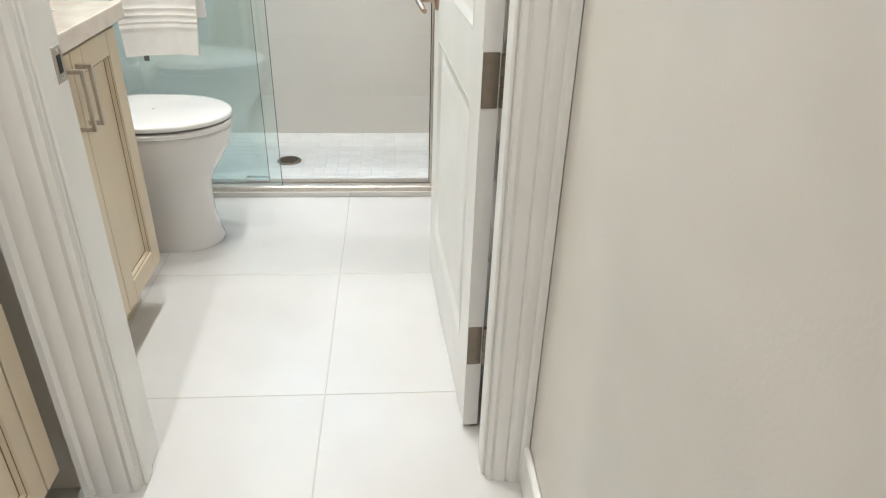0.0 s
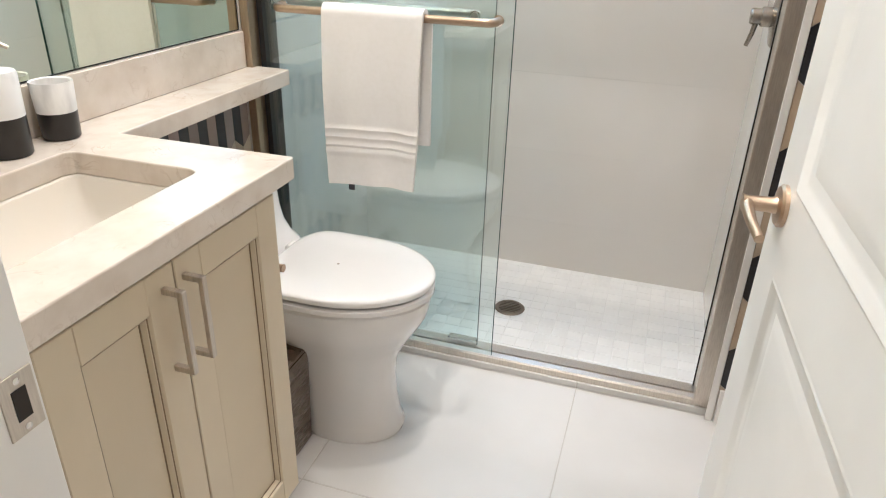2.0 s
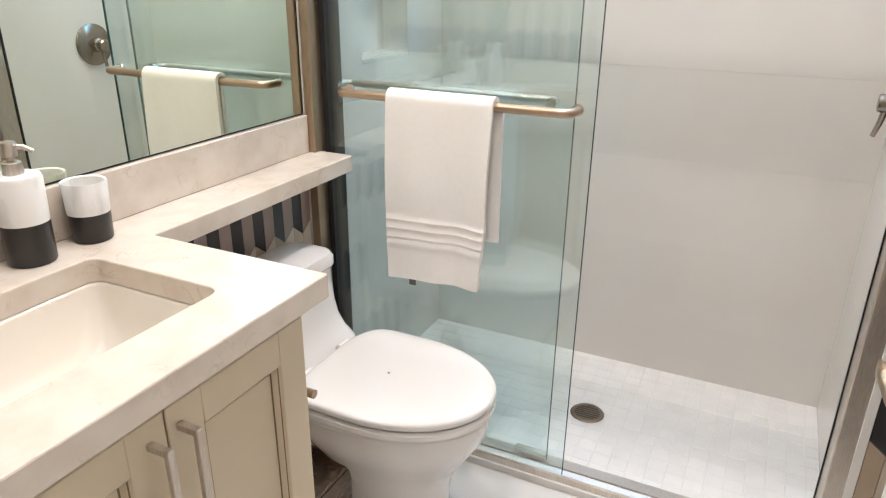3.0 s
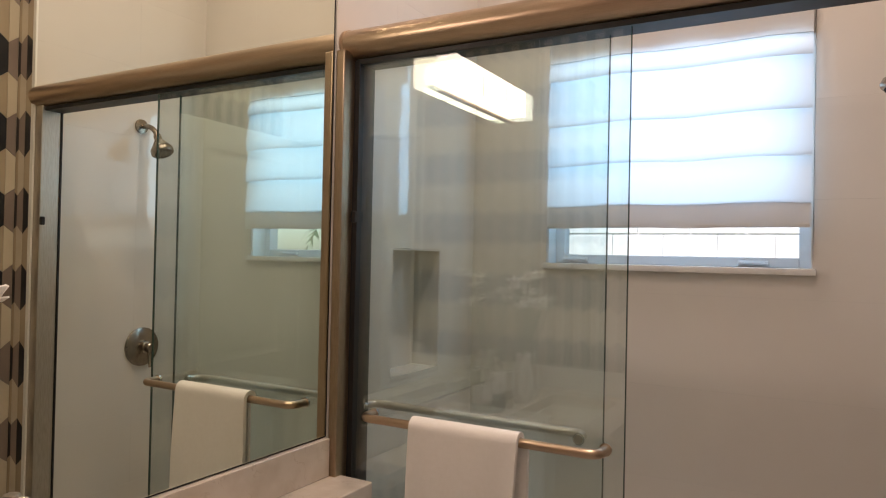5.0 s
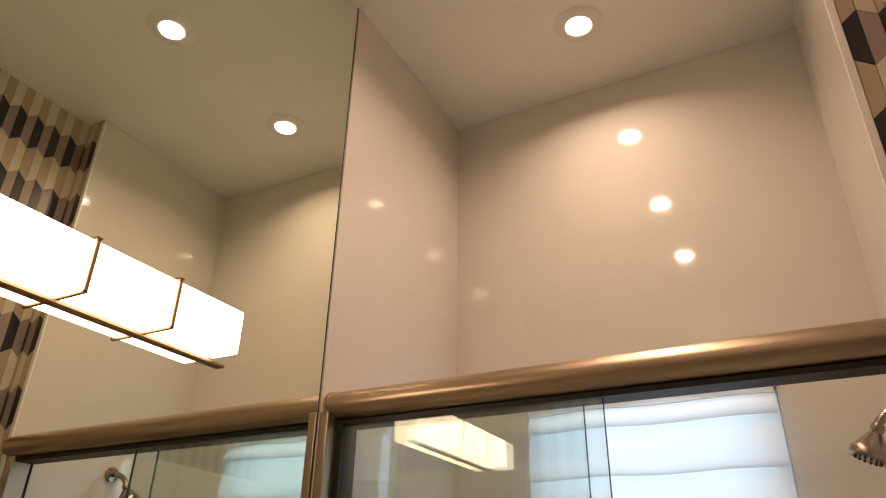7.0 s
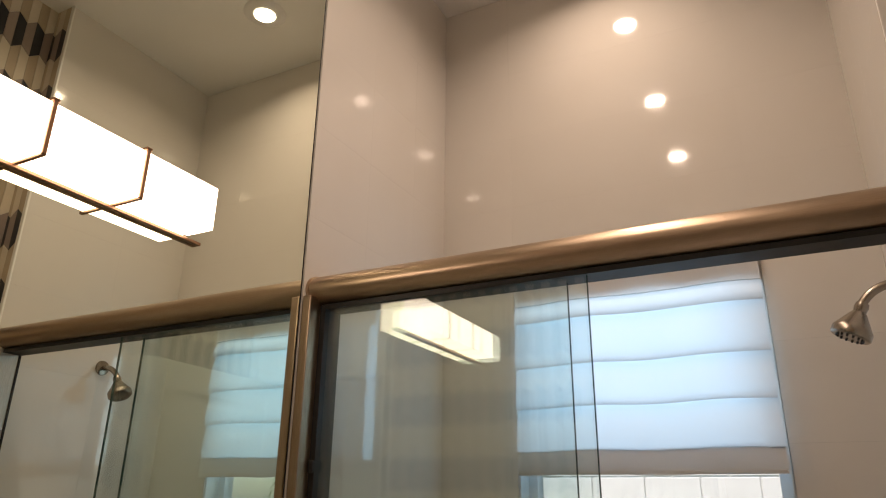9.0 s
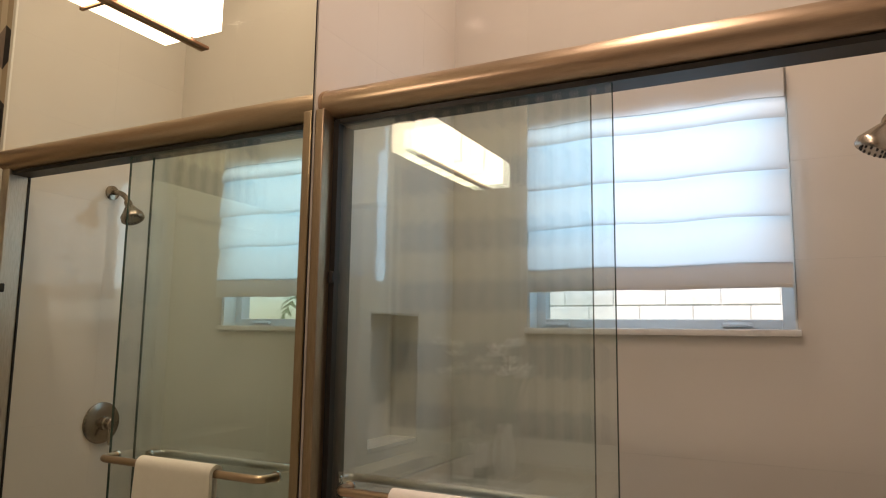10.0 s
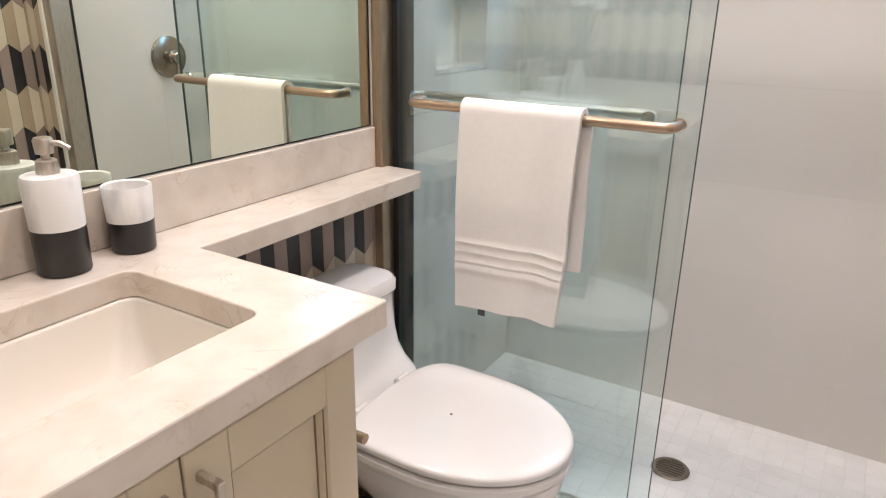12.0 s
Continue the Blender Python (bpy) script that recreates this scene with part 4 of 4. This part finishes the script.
# large glossy wall tiles
def wall_tiles(parent, plane, at, thick, u_cuts, z_cuts, holes=()):
    """plane 'x' or 'y'; tiles from the wall face to at; holes: (u0, u1, z0, z1) left open."""
    for u0, u1 in zip(u_cuts, u_cuts[1:]):
        for z0, z1 in zip(z_cuts, z_cuts[1:]):
            if any(u0 >= h[0] - 0.001 and u1 <= h[1] + 0.001 and z0 >= h[2] - 0.001 and z1 <= h[3] + 0.001 for h in holes):
                continue
            g = 0.00012
            ua, ub, za, zb = u0 + g, u1 - g, z0 + g, z1 - g
            lo, hi = min(at, at + thick), max(at, at + thick)
            bm = box(lo, hi, ua, ub, za, zb) if plane == "x" else box(ua, ub, lo, hi, za, zb)
            place("tile", shared("tile", bm, PORCELAIN_TILE), parent)


ZC = [0.0] + [0.195 + 0.285 * k for k in range(11)] + [CEIL - 0.001]
wall_tiles(OBJ["wall_shower_west"], "x", 0.010, -0.009, [1.337, 1.618, 1.900, BACK], sorted(ZC + [1.067, 1.459]), [(1.618, 1.900, 1.067, 1.459)])
wall_tiles(OBJ["wall_window"], "y", BACK, 0.009, sorted([0.010, WX0, WX1, W]), sorted(ZC + [WZ0 - 0.018, WZ1]), [(WX0, WX1, WZ0 - 0.018, WZ1)])
wall_tiles(OBJ["wall_east_return"], "x", W - 0.001, 0.0015, [1.374, 1.80, BACK], ZC)
# niche lining
bm = box(-0.089, 0.009, 1.6185, 1.6225, 1.068, 1.458)
box(-0.089, 0.009, 1.8955, 1.8995, 1.068, 1.458, bm=bm)
box(-0.089, 0.0105, 1.6225, 1.8955, 1.068, 1.080, bm=bm)
box(-0.089, 0.009, 1.6225, 1.8955, 1.454, 1.458, bm=bm)
box(-0.0895, -0.085, 1.6225, 1.8955, 1.080, 1.454, bm=bm)
part("niche_lining", bm, PORCELAIN_TILE, OBJ["wall_shower_west"], "glossy tile lining of the niche", False)

# picket tiles: each hexagon is a dark or pale half beside its partner
PW, PB, PA = 0.0765, 0.109, 0.030


def picket_half(right, t=0.006):
    """Half of a pointed hexagon, in the plane of u (local x) and z; local -y is the face."""
    s = 1 if right else -1
    g = 0.0006
    pts2 = [(g * s, -PB / 2 - PA + 0.001), (s * (PW / 2 - g), -PB / 2 + 0.0005), (s * (PW / 2 - g), PB / 2 - 0.0005), (g * s, PB / 2 + PA - 0.001)]
    return pts2, t


def half_mesh(right, mat):
    p, t = picket_half(right)
    bm = bmesh.new()
    f = [bm.verts.new((u, -t, z)) for u, z in p]
    b = [bm.verts.new((u, 0.0, z)) for u, z in p]
    bm.faces.new(f)
    bm.faces.new(b[::-1])
    for i in range(4):
        bm.faces.new((f[i], f[(i + 1) % 4], b[(i + 1) % 4], b[i]))
    return shared("picket_tile", bm, mat)


PICK = {(0, False): half_mesh(False, TILE_BLACK), (0, True): half_mesh(True, TILE_TAUPE), (1, False): half_mesh(False, TILE_BEIGE), (1, True): half_mesh(True, TILE_TAN)}


def clipped(pts, u0, u1, z0, z1):
    for axis, lim, keep in ((0, u0, 1), (0, u1, -1), (1, z0, 1), (1, z1, -1)):
        out = []
        for a, b in zip(pts, pts[1:] + pts[:1]):
            da, db = (a[axis] - lim) * keep, (b[axis] - lim) * keep
            if da >= 0:
                out.append(a)
            if da * db < 0:
                s = da / (da - db)
                out.append((a[0] + (b[0] - a[0]) * s, a[1] + (b[1] - a[1]) * s))
        pts = out
        if len(pts) < 3:
            return []
    return pts


def picket_wall(parent, m, u_ref, z_ref, u0, u1, z0, z1, pieces, limit=300):
    """m: pose of the wall plane (local x along it, local -y out of it). pieces(u, z): whether a tile there is a piece of its own."""
    fields = {}
    made = 0
    rows = range(int((z0 - z_ref) / (PB + PA)) - 2, int((z1 - z_ref) / (PB + PA)) + 3)
    for r in rows:
        kind = r % 2
        z = z_ref + r * (PB + PA)
        c0 = int((u0 - u_ref) / PW) - 2
        for c in range(c0, int((u1 - u_ref) / PW) + 3):
            u = u_ref + (c + 0.5 * kind) * PW
            for right in (False, True):
                p, t = picket_half(right)
                q = [(a + u, b + z) for a, b in p]
                k = clipped(q, u0, u1, z0, z1)
                if len(k) < 3:
                    continue
                whole = len(k) == 4 and max(abs(k[i][0] - q[i][0]) + abs(k[i][1] - q[i][1]) for i in range(4)) < 1e-6
                if whole and pieces(u, z) and made < limit:
                    ob = new("picket_tile", PICK[(kind, right)])
                    ob.parent = parent
                    ob.matrix_basis = m @ pose(u, 0, z)
                    made += 1
                else:
                    bm = fields.setdefault((kind, right), bmesh.new())
                    f = [bm.verts.new(m @ Vector((a, -t, b))) for a, b in k]
                    b_ = [bm.verts.new(m @ Vector((a, 0.0, b))) for a, b in k]
                    bm.faces.new(f)
                    bm.faces.new(b_[::-1])
                    for i in range(len(k)):
                        j = (i + 1) % len(k)
                        bm.faces.new((f[i], f[j], b_[j], b_[i]))
    for key, bm in fields.items():
        tagged(part("picket_field", bm, {(0, False): TILE_BLACK, (0, True): TILE_TAUPE, (1, False): TILE_BEIGE, (1, True): TILE_TAN}[key], parent, "", False), kind="stuff")


# the wall behind the toilet, below the shelf
picket_wall(OBJ["wall_west"], pose(0.0, 0, 0, 0, 0, 90), 1.300, 0.738, 0.652, 1.336, 0.0, CB - 0.001, lambda u, z: True)
# the wall behind the door, its return beside the shower, and the wall beside the doorway
picket_wall(OBJ["wall_east"], pose(ROOM_R, 0, 0, 0, 0, -90), -1.370, 0.738, -1.366, -FRONT - 0.001, 0.0, CEIL - 0.001, lambda u, z: u < -0.95 and 0.6 < z < 3.3)
picket_wall(OBJ["wall_east_return"], pose(0, 1.372, 0, 0, 0, 0), 1.438, 0.738, W + 0.007, ROOM_R - 0.007, 0.11, CEIL - 0.001, lambda u, z: True)
picket_wall(OBJ["wall_door"], pose(0, FRONT, 0, 0, 0, 180), -0.60, 0.738, -0.630, -0.008, 0.975, CEIL - 0.001, lambda u, z: z < 2.2)
part("trim_strip", box(W - 0.012, W + 0.006, 1.364, 1.3715, 0.0, CEIL - 0.002, 0.001), TRIM, OBJ["wall_east_return"], "pale edge trim", False)
structure("baseboard_2", box(W + 0.011, ROOM_R - 0.008, 1.358, 1.3715, 0.0, 0.11, 0.002), TRIM, "white tile baseboard", "baseboard")

# garden wall blocks
for r in range(17):
    for c in range(17):
        x0 = -5.0 + 0.4 * c + (0.2 if r % 2 else 0.0)
        z0 = -0.35 + 0.2 * r
        if z0 + 0.2 > 3.0 or x0 + 0.4 > 1.61:
            continue
        place("block", OBJ["block"].data if "block" in OBJ else shared("block", box(-0.195, 0.195, -0.012, 0.0, -0.095, 0.095, 0.004), BLOCK), garden, x0 + 0.2, 5.499, z0 + 0.1)
